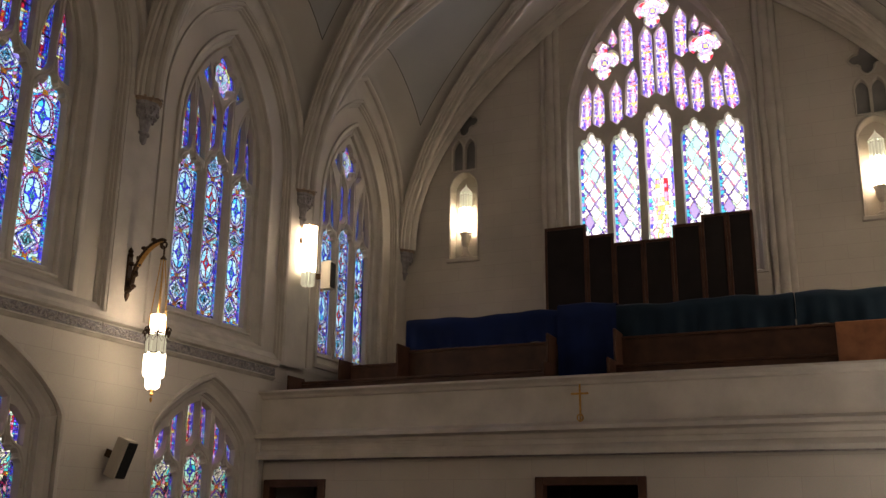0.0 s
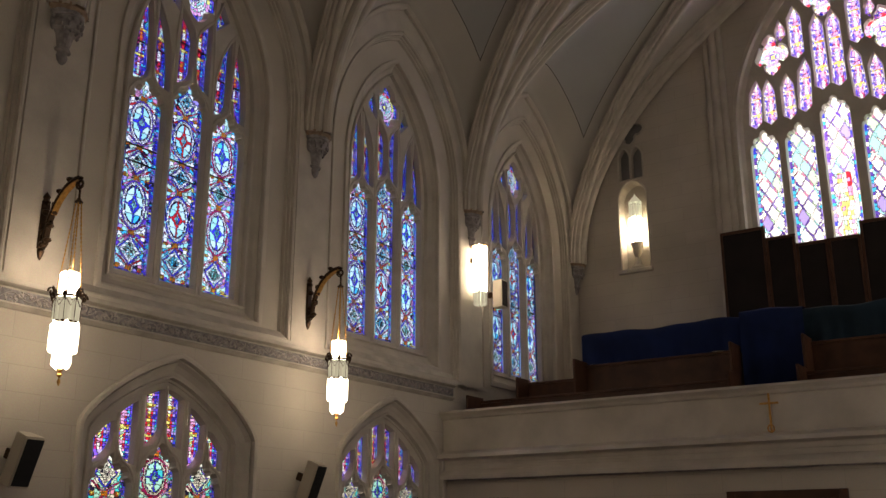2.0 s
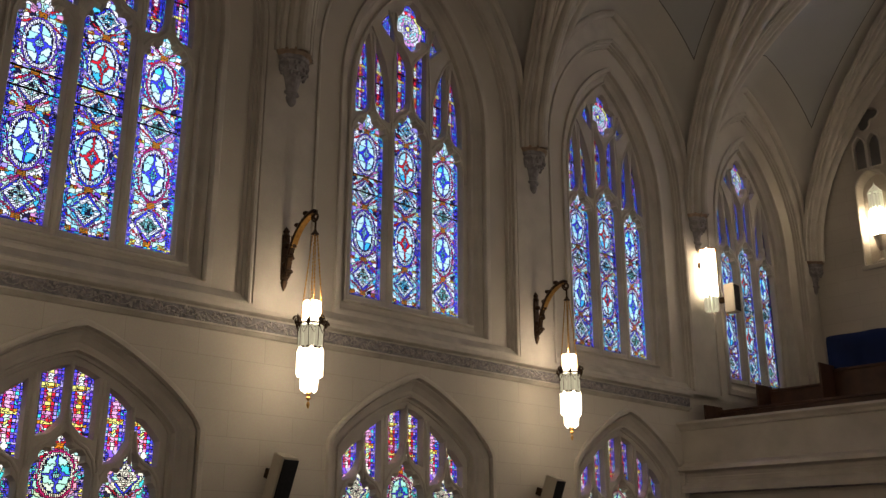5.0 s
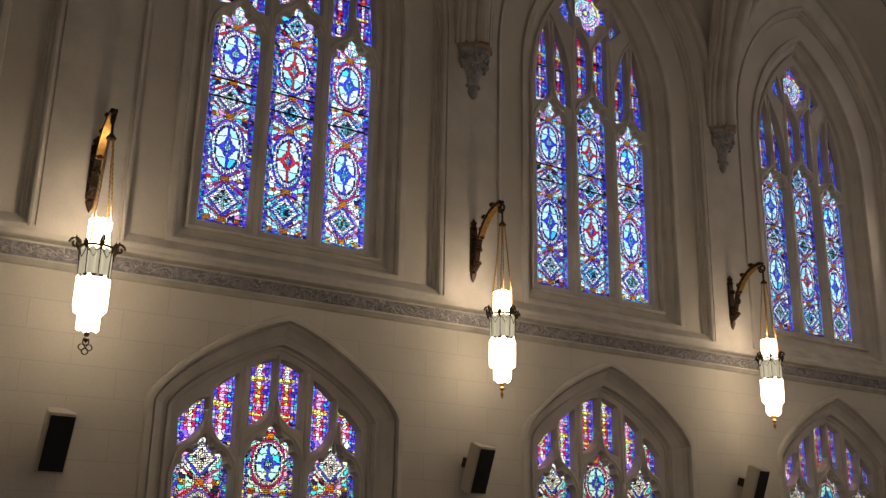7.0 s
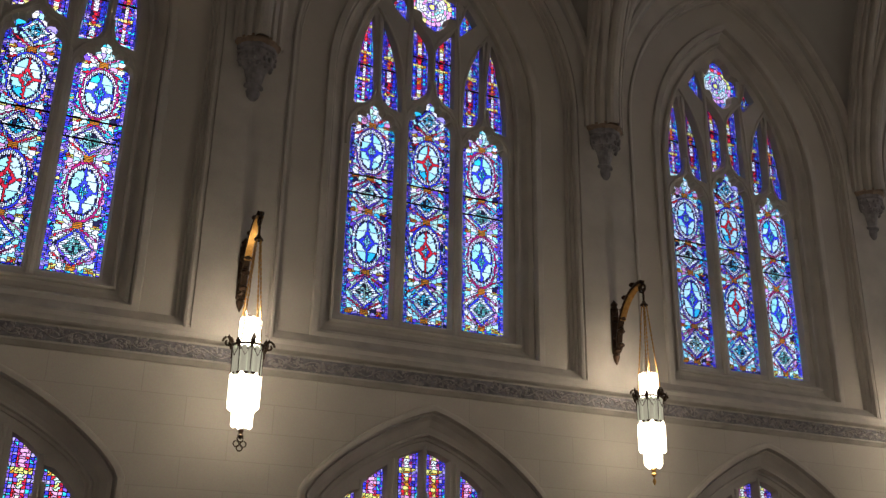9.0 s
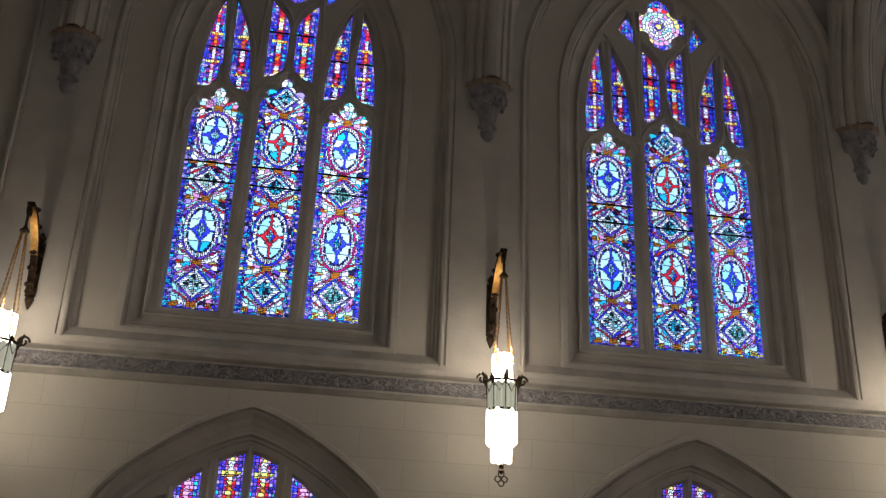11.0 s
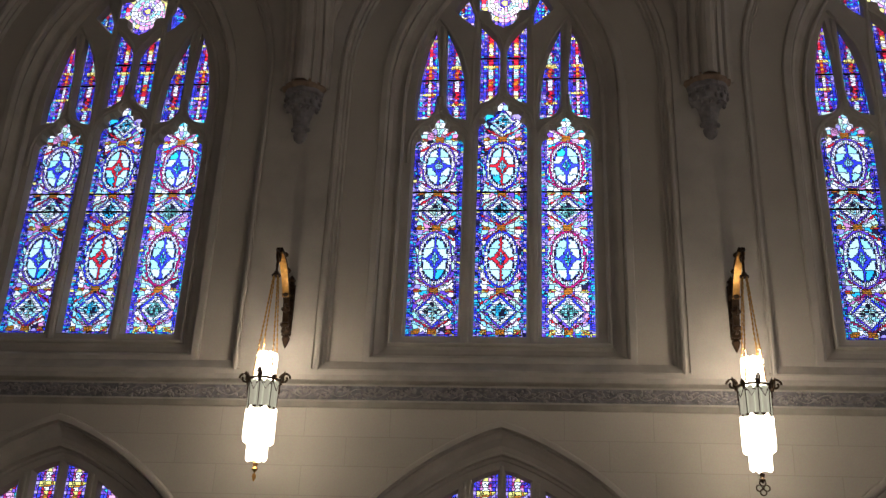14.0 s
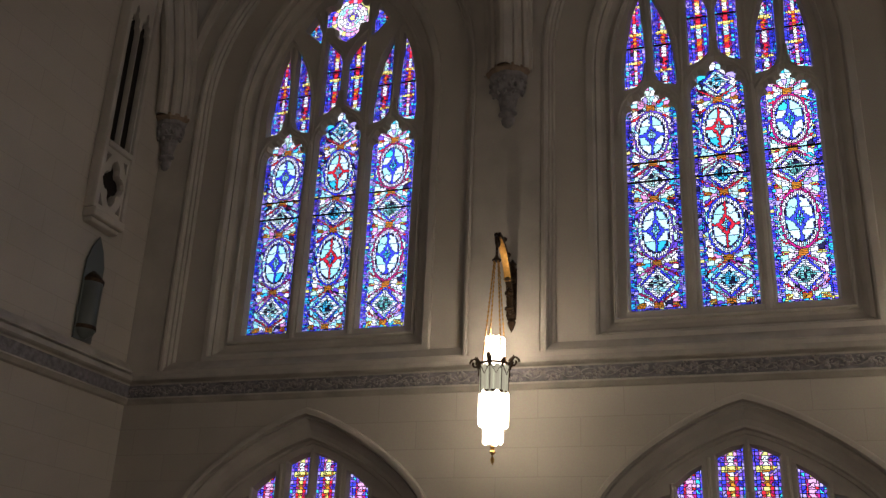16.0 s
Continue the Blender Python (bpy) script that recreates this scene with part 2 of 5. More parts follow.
def cells(seeds, nx, nz, x0, x1, y0, y1):
    """Voronoi cells of seeds on a loose grid of nx by nz, with the neighbour across each side (-1 at the rim)."""
    out = []
    for i, p in enumerate(seeds):
        ci, cj = i % nx, i // nx
        poly, sides = [(x0, y0), (x1, y0), (x1, y1), (x0, y1)], [-1, -1, -1, -1]
        for dj in (0, -1, 1, -2, 2):
            for di in (-1, 1, 0, -2, 2):
                if (di == 0 and dj == 0) or not (0 <= ci + di < nx and 0 <= cj + dj < nz):
                    continue
                nb = i + di + dj * nx
                q = seeds[nb]
                nx_, ny_ = q[0] - p[0], q[1] - p[1]
                c = (nx_ * (p[0] + q[0]) + ny_ * (p[1] + q[1])) / 2
                dist = [nx_ * a + ny_ * b - c for a, b in poly]
                if max(dist) <= 0:
                    continue
                got, tags = [], []
                m = len(poly)
                for k in range(m):
                    a, b, da, db = poly[k], poly[(k + 1) % m], dist[k], dist[(k + 1) % m]
                    if da <= 0:
                        got.append(a)
                        tags.append(sides[k])
                    if da * db < 0:
                        t = da / (da - db)
                        got.append((a[0] + t * (b[0] - a[0]), a[1] + t * (b[1] - a[1])))
                        tags.append(nb if da < 0 else sides[k])
                poly, sides = got, tags
        out.append((poly, sides))
    return out


def leaded(name, w, z0, z1, region, gap=0.021, lead=0.0055, bars=(), jitter=0.22):
    """Meshes of a leaded panel w wide: glass cut along the pieces that region(x, z) names, with leads between them.
    region gives (hue, piece); hue may be a function of the piece's own random numbers."""
    rng = random.Random(name)
    nz, nx = max(2, round((z1 - z0) / gap)), max(2, round(w / gap))
    seeds, pieces, hues, chosen = [], [], [], {}
    for j in range(nz):
        for i in range(nx):
            x = -w / 2 + w * (i + 0.5 + rng.uniform(-jitter, jitter)) / nx
            z = z0 + (z1 - z0) * (j + 0.5 + rng.uniform(-jitter, jitter)) / nz
            hue, piece = region(x, z)
            if piece not in chosen:
                chosen[piece] = hue if isinstance(hue, str) else pick(rng, *hue)
            seeds.append((x, z))
            pieces.append(piece)
            hues.append(chosen[piece])
    glass_bm, lead_bm = bmesh.new(), bmesh.new()
    for i, (poly, sides) in enumerate(cells(seeds, nx, nz, -w / 2, w / 2, z0, z1)):
        if len(poly) < 3:
            continue
        f = glass_bm.faces.new([glass_bm.verts.new((0, a, b)) for a, b in poly])
        f.material_index = GNAMES.index(hues[i])
        for k, nb in enumerate(sides):
            if nb < i or pieces[nb] == pieces[i]:
                continue
            (a0, b0), (a1, b1) = poly[k], poly[(k + 1) % len(poly)]
            d = math.hypot(a1 - a0, b1 - b0)
            if d < 1e-4:
                continue
            ua, ub = (a1 - a0) / d * lead, (b1 - b0) / d * lead
            a0, b0, a1, b1 = a0 - ua * 0.5, b0 - ub * 0.5, a1 + ua * 0.5, b1 + ub * 0.5
            ridge = [lead_bm.verts.new((0.006, a0, b0)), lead_bm.verts.new((0.006, a1, b1))]
            for s in (-1, 1):
                o = [lead_bm.verts.new((0.001, a0 - s * ub, b0 + s * ua)), lead_bm.verts.new((0.001, a1 - s * ub, b1 + s * ua))]
                lead_bm.faces.new((ridge[0], ridge[1], o[1], o[0]))
    for z in bars:
        box(lead_bm, 0.009, 0.024, -w / 2, w / 2, z - 0.008, z + 0.008)
    gm, lm = bpy.data.meshes.new("glass_light"), bpy.data.meshes.new("leads")
    bmesh.ops.remove_doubles(glass_bm, verts=glass_bm.verts, dist=0.00002)
    glass_bm.to_mesh(gm)
    lead_bm.to_mesh(lm)
    glass_bm.free()
    lead_bm.free()
    for g in GNAMES:
        gm.materials.append(GLASS[g])
    lm.materials.append(M_lead)
    return gm, lm


def hang(meshes, parent, m, label=""):
    g = new("glass_light", meshes[0])
    g.parent, g.matrix_basis = parent, m
    le = new("leads", meshes[1])
    le.parent = g
    if label:
        tagged(g, label)
    return g


def pick(rng, *pairs):
    t = rng.random() * sum(p for _, p in pairs)
    for c, p in pairs:
        t -= p
        if t <= 0:
            return c
    return pairs[-1][0]


BEAD = (("white", 6), ("aqua", 1))
BORDER = (("deep", 3), ("blue", 4), ("violet", 4), ("lilac", 5), ("cyan", 3), ("yellow", 0.6), ("dusk", 0.8))
FAN = (("white", 5), ("aqua", 4), ("mint", 2), ("pink", 1.5), ("lilac", 1.5), ("violet", 1), ("cyan", 0.8), ("dusk", 1))


def medallion(half, motifs, knots, strand):
    """A light of star-filled ovals and lozenges, tied by amber knots, between barred borders.
    motifs: (centre, half width, half height, oval or diamond, hue)."""
    def f(x, z):
        side = x > 0
        ax = abs(x)
        for m, (zc, rx, rz, kind, hue) in enumerate(motifs):
            p, q = ax / rx, abs(z - zc) / rz
            up = z > zc
            if kind == "diamond":
                d = p + q
                if d > 1.0:
                    continue
                if d > 0.85:
                    return "blue" if (m + side + up) % 3 else "violet", ("s", m, side, up)
                if d > 0.56:
                    t = int(q * rz / 0.032)
                    return (BEAD if t * 0.032 / rz < 0.86 else "dusk"), ("b", m, side, up, t)
                if hue == "white":
                    return (("white", 5), ("pink", 0.6), ("dusk", 0.8)), ("w", m, int(x * 33 + 99), int(z * 33))
                return ((hue, 4), ("aqua", 2), ("dusk", 2.2), ("white", 0.8)), ("d", m, int(x / 0.034 + 50.5), int(z / 0.026))
            r = math.hypot(p, q ** 1.12)
            if r > 1.0:
                continue
            a = math.atan2(q, p)
            if r > 0.905:
                return strand if hue != "red" else "blue", ("o", m, side, up)
            if r > 0.76:
                return BEAD, ("b", m, side, up, int(a * 7.2))
            star = (p / 0.62) ** 0.72 + (q / 0.55) ** 0.72
            line = "red" if hue == "red" else hue
            if star < 0.6:
                return (("cyan", 2), ("aqua", 3), ("blue", 1)), ("c", m, int(x / 0.03 + 50.5), int(z / 0.04))
            if star < 0.98 or p < 0.085 or q < 0.045:
                return line, ("l", m, side if q < p else 2, up if p < q else 2)
            if r > 0.70:
                return "dusk" if (int(a * 5) % 2) else "blue", ("g", m, side, up, int(a * 5))
            return (("petal", 3), ("aqua", 3), ("cyan", 0.5)), ("p", m, side, up, int(q * 2.6))
        if ax > half - 0.075 or z < 5.145 and motifs[0][0] > 5 or z < 1.2:
            col = ax > half - 0.036
            return BORDER, ("e", side, col, int((z + (0.011 if col else 0)) / 0.027), 0 if ax > half - 0.075 else int(x / 0.05))
        for k, zk in enumerate(knots):
            dz = z - zk
            if abs(x) < 0.047 and abs(dz) < 0.034:
                return (("amber", 3), ("orange", 2)), ("k", k, int(dz / 0.02 + 9))
            if abs(dz) < 0.017 + 0.05 * ax and ax > 0.15:
                return (("amber", 2), ("yellow", 2), ("orange", 1), ("red", 1)), ("t", k, side, int(dz / 0.022 + 9), ax > 0.19)
            if abs(dz) < 0.2:
                bend = abs(abs(dz) - 0.02 - 0.62 * ax)
                if bend < 0.014:
                    return (("red", 3), ("pink", 2), ("crimson", 2)), ("r", k, side, dz > 0, int(ax / 0.07))
        k = min(range(len(knots)), key=lambda i: abs(z - knots[i]))
        a, d = math.atan2(z - knots[k], ax), math.hypot(ax, z - knots[k])
        return FAN, ("f", k, side, int(a / 0.42 + 20), int(d / 0.085))
    return f


def banded(core, edge, middle, ends, step=0.03, yellow=0.42):
    """A narrow light of short bars: blue edges, a jewelled column in the middle, a few yellow rows."""
    def f(x, z):
        row = int(z / step)
        ax = abs(x)
        if ax < core * 0.62:
            col, hue = 0, middle[(row // 6) % len(middle)]
        elif ax < core * 1.35:
            col, hue = 1, ends
        else:
            col, hue = 2 + int((ax - core * 1.35) / 0.036), edge
        if (z % yellow) < step and col < 3:
            hue = (("yellow", 4), ("amber", 1))
        return hue, (row, col, x > 0 if col else 0)
    return f


SPEAR_MID = ((("red", 5), ("orange", 1)), (("white", 3), ("mint", 2), ("aqua", 1)), (("red", 4), ("pink", 2)), (("white", 3), ("yellow", 1)))
JEWEL_MID = ((("white", 3), ("pink", 2)), (("yellow", 3), ("mint", 3)), (("pink", 3), ("red", 2)), (("yellow", 2), ("amber", 2)))
SPEAR_EDGE = (("blue", 5), ("deep", 3), ("cyan", 2), ("lilac", 3), ("violet", 3))
JEWEL_EDGE = (("violet", 5), ("lilac", 3), ("blue", 3), ("cyan", 2), ("deep", 2))
SPEAR_IN = (("violet", 4), ("dusk", 2), ("crimson", 3), ("deep", 2))
JEWEL_IN = (("red", 4), ("crimson", 3), ("pink", 2), ("violet", 1))


def quarries(half, figure=False):
    """The end window's pale glass: white lozenges in a trellis of lilac strands, between thin blue borders."""
    def f(x, z):
        if abs(x) > half - 0.05:
            return (("blue", 2), ("violet", 3), ("lilac", 3), ("cyan", 2), ("white", 3)), ("e", x > 0, int(z / 0.09))
        if figure and abs(x) < 0.16 and 8.0 < z < 9.5:
            return (("white", 6), ("yellow", 3), ("mint", 1), ("pink", 1)) if x < 0.06 or z < 8.9 else (("red", 3), ("pink", 2)), ("i", int(x / 0.06 + 50), int(z / 0.11))
        zz = z + 0.55 * abs((z / 1.3) % 1 - 0.5) * x
        u, v = x * 3.3 + zz * 2.1, x * 3.3 - zz * 2.1
        if u % 1 < 0.16 or v % 1 < 0.09:
            return (("lilac", 4), ("violet", 2), ("pink", 3), ("aqua", 2), ("mint", 1), ("white", 2)), ("s", int(u + 99), int(v * 2 + 99))
        return (("white", 14), ("aqua", 2), ("mint", 0.5), ("lilac", 0.6)), ("q", int(u + 99), int(v + 99))
    return f


def rosette(zc, r, edge):
    """A round of pale petals about a yellow heart."""
    def f(x, z):
        d, a = math.hypot(x, z - zc) / r, math.atan2(z - zc, x)
        if d < 0.13:
            return "yellow", ("h",)
        if d < 0.22:
            return "violet", ("v", int(a * 2 + 9))
        if d < 0.75:
            return (("white", 5), ("aqua", 2), ("lilac", 2), ("pink", 1), ("mint", 1)), ("p", int(a * 2.55 + 9), int(d * 7))
        if d < 0.95:
            return (("yellow", 2), ("pink", 3), ("red", 1), ("white", 2)), ("y", int(a * 3.8 + 20))
        return edge, ("e", int(x / 0.045 + 99), int(z / 0.03))
    return f


# ---- plan: side wall along y at x = 0.3, bays 5 m wide, nave 13.1 m wide ----
BAYS = [-10.0, -5.0, 0.0, 5.0, 10.0, 15.0]
LOWC = [-9.95, -4.95, 0.01, 4.97, 10.0]
PIERS = [-12.5, -7.5, -2.5, 2.5, 7.5, 12.5, 17.5]
NAVE, FACE, PIER, REAR, FRONT = 7.0, 0.30, 0.45, 17.6, -12.58
FAR = 2 * NAVE - PIER

UP = dict(half=1.55, spring=8.3, apex=10.84, bottom=4.66)
LOW = dict(half=1.58, spring=2.95, apex=4.05, bottom=0.9)


def mirrored(poly):
    return [(-a, b) for a, b in reversed(poly)]


def moved(poly, da, db=0.0):
    return [(a + da, b + db) for a, b in poly]


def lancet(half, bottom, shoulder, scale=1.0):
    """A light with a cusped, trefoiled head; its point stands 0.34 above the shoulder."""
    s = half / 0.31
    head = [(0.31, -0.08), (0.30, -0.02), (0.27, 0.02), (0.215, 0.03), (0.235, 0.075), (0.235, 0.12), (0.2, 0.16), (0.15, 0.155), (0.11, 0.14),
            (0.105, 0.19), (0.06, 0.215), (0.065, 0.26), (0.045, 0.305), (0.0, 0.34)]
    right = [(half, bottom)] + [(a * s, shoulder + b * scale) for a, b in head]
    return right + [(-a, b) for a, b in reversed(right[:-1])]


def quatrefoil(zc, r, lobes=0.6):
    out = []
    for k in range(4):
        a0 = math.pi / 2 * k
        ca, cb = r * lobes * math.cos(a0), zc + r * lobes * math.sin(a0)
        for j in range(-3, 4):
            a = a0 + j * 0.6
            rr = r * (1 - lobes) * (1.12 if j == 0 else 1.0)
            out.append((ca + rr * math.cos(a), cb + rr * math.sin(a)))
    return out


# openings of the upper windows
L1 = [(-1.10, 7.99), (-0.96, 8.03), (-0.86, 8.12), (-0.82, 8.22), (-0.85, 8.8), (-0.895, 9.36), (-0.98, 9.12), (-1.06, 8.7), (-1.10, 8.3)]
L2 = [(-0.73, 8.22), (-0.68, 8.1), (-0.6, 8.03), (-0.47, 7.99), (-0.475, 8.3), (-0.52, 8.7), (-0.6, 9.0), (-0.745, 9.36)]
L3 = [(-0.30, 8.22), (-0.2, 8.27), (-0.1, 8.36), (-0.045, 8.46), (-0.045, 9.05), (-0.1, 9.2), (-0.2, 9.32), (-0.305, 9.44)]
TRI = [(-0.40, 9.42), (-0.38, 9.95), (-0.5, 9.86), (-0.63, 9.66), (-0.52, 9.55)]
UP_SIDE, UP_MID = lancet(0.31, 5.10, 7.70), lancet(0.31, 5.10, 7.94)
UP_HOLES = [moved(UP_SIDE, -0.80), UP_MID, moved(UP_SIDE, 0.80)]
for h in (L1, L2, L3, TRI):
    UP_HOLES += [h, mirrored(h)]
UP_HOLES.append(quatrefoil(9.84, 0.42))

# openings of the lower windows
K1 = [(-1.11, 2.50), (-1.0, 2.55), (-0.88, 2.68), (-0.82, 2.8), (-0.82, 3.02), (-0.9, 2.99), (-1.0, 2.9), (-1.11, 2.78)]
K2 = [(-0.74, 2.78), (-0.66, 2.62), (-0.58, 2.54), (-0.48, 2.5), (-0.48, 3.32), (-0.6, 3.24), (-0.74, 3.12)]
K3 = [(-0.31, 2.76), (-0.2, 2.8), (-0.1, 2.9), (-0.045, 3.0), (-0.045, 3.53), (-0.15, 3.50), (-0.31, 3.43)]
LOW_SIDE, LOW_MID = lancet(0.31, 1.15, 2.26), lancet(0.31, 1.15, 2.44)
LOW_HOLES = [moved(LOW_SIDE, -0.80), LOW_MID, moved(LOW_SIDE, 0.80)]
for h in (K1, K2, K3):
    LOW_HOLES += [h, mirrored(h)]

# panels of glass, made once
KNOTS = (5.175, 5.69, 6.51, 6.985, 7.745)


def tall(star, mid):
    return [(5.43, 0.205, 0.222, "diamond", mid), (6.10, 0.215, 0.372, "oval", star), (6.75, 0.205, 0.2, "diamond", mid), (7.365, 0.215, 0.345, "oval", star)]


BARS = (6.735, 6.99)
G_left = leaded("left", 0.66, 5.06, 8.08, medallion(0.31, tall("blue", "mint"), KNOTS, "violet"), bars=BARS)
G_right = leaded("right", 0.66, 5.06, 8.08, medallion(0.31, tall("blue", "green"), KNOTS, "crimson"), bars=BARS)
G_mid = leaded("mid", 0.66, 5.06, 8.33, medallion(0.31, tall("red", "cyan") + [(8.0, 0.18, 0.18, "diamond", "cyan")], KNOTS, "blue"), bars=BARS)
G_spear = leaded("spear", 0.34, 8.08, 9.42, banded(0.04, SPEAR_EDGE, SPEAR_MID, SPEAR_IN), lead=0.0052, bars=(8.62,))
G_spear2 = leaded("spear2", 0.32, 8.08, 9.42, banded(0.038, SPEAR_EDGE, SPEAR_MID, SPEAR_IN, yellow=0.55), lead=0.0052, bars=(8.62,))
G_spear3 = leaded("spear3", 0.32, 8.33, 9.44, banded(0.042, SPEAR_EDGE, SPEAR_MID[1:] + SPEAR_MID[:1], SPEAR_IN, yellow=0.55), lead=0.0052, bars=(8.95,))
G_rose = leaded("rose", 0.92, 9.44, 10.36, rosette(9.86, 0.33, SPEAR_EDGE))
G_tri = leaded("tri", 0.2, 9.42, 10.0, banded(0.02, SPEAR_EDGE, SPEAR_MID, SPEAR_IN, yellow=0.2))
G_lowside = leaded("lowside", 0.66, 1.1, 2.66, medallion(0.31, [(1.66, 0.215, 0.37, "oval", "blue"), (2.36, 0.19, 0.2, "diamond", "white")], (1.24, 2.1), "violet"), bars=(1.66,))
G_lowmid = leaded("lowmid", 0.66, 1.1, 2.84, medallion(0.31, [(1.33, 0.2, 0.2, "diamond", "cyan"), (1.8, 0.2, 0.2, "oval", "red"), (2.35, 0.215, 0.27, "oval", "blue")], (1.56, 2.03, 2.66), "crimson"), bars=(1.66,))
G_lowtop = leaded("lowtop", 0.34, 2.66, 3.4, banded(0.05, JEWEL_EDGE, JEWEL_MID, JEWEL_IN, 0.036, 0.37))
G_lowtop2 = leaded("lowtop2", 0.34, 2.84, 3.58, banded(0.05, JEWEL_EDGE, JEWEL_MID[1:] + JEWEL_MID[:1], JEWEL_IN, 0.036, 0.41))

# ---- the side wall ----
wall_bm = bmesh.new()
upper_holes = [moved(arch(**UP), c) for c in BAYS]
lower_holes = [moved(arch(**LOW, kind=low_arc), c) for c in LOWC]
filled(wall_bm, [(FRONT, 4.3), (REAR, 4.3), (REAR, 13.0), (FRONT, 13.0)], upper_holes, lambda a, b: (FACE, a, b))
filled(wall_bm, [(FRONT, 0.0), (REAR, 0.0), (REAR, 4.45), (FRONT, 4.45)], lower_holes, lambda a, b: (FACE + 0.05, a, b))
outer_holes = [moved(arch(1.3, 8.15, 10.55, 4.95), c) for c in BAYS] + [moved(arch(1.32, 2.75, 3.75, 1.0, low_arc), c) for c in LOWC]
filled(wall_bm, [(FRONT, 0.0), (REAR, 0.0), (REAR, 13.0), (FRONT, 13.0)], outer_holes, lambda a, b: (-0.12, a, b))
for f in wall_bm.faces:
    f.material_index = 1 if f.calc_center_median().z > 4.46 else 0
wall = tagged(part("wall_west", wall_bm, [M_wall, M_upper]), "cream painted masonry wall with pointed window openings", "wall", kind="structure")

# pier layer with a tall pointed recess in each bay
REC = dict(half=2.11, spring=8.45, apex=11.45, bottom=4.56)
for c in BAYS:
    bm = bmesh.new()
    y0, y1 = (FRONT if c == BAYS[0] else c - 2.5), (REAR if c == BAYS[-1] else c + 2.5)
    filled(bm, [(y0, 4.5), (y1, 4.5), (y1, 13.0), (y0, 13.0)], [moved(arch(**REC), c)], lambda a, b: (PIER, a, b))
    rings = []
    for x, d in ((PIER, 0.0), (PIER, -0.02), (PIER - 0.022, -0.028), (PIER - 0.022, -0.052), (PIER + 0.012, -0.056), (PIER + 0.018, -0.075), (PIER + 0.005, -0.1), (PIER - 0.05, -0.105), (PIER - 0.05, -0.13), (FACE + 0.05, -0.14), (FACE + 0.055, -0.165), (FACE - 0.01, -0.18)):
        rings.append([(x, c + a, b) for a, b in arch(REC["half"] + d, REC["spring"], REC["apex"] + d * 1.15, REC["bottom"])])
    loft(bm, rings, closed=False)
    tagged(part("wall_arcade", bm, M_stone), "painted stone wall piers with a moulded pointed recess", "wall pier", "wall arcade bays", "structure")


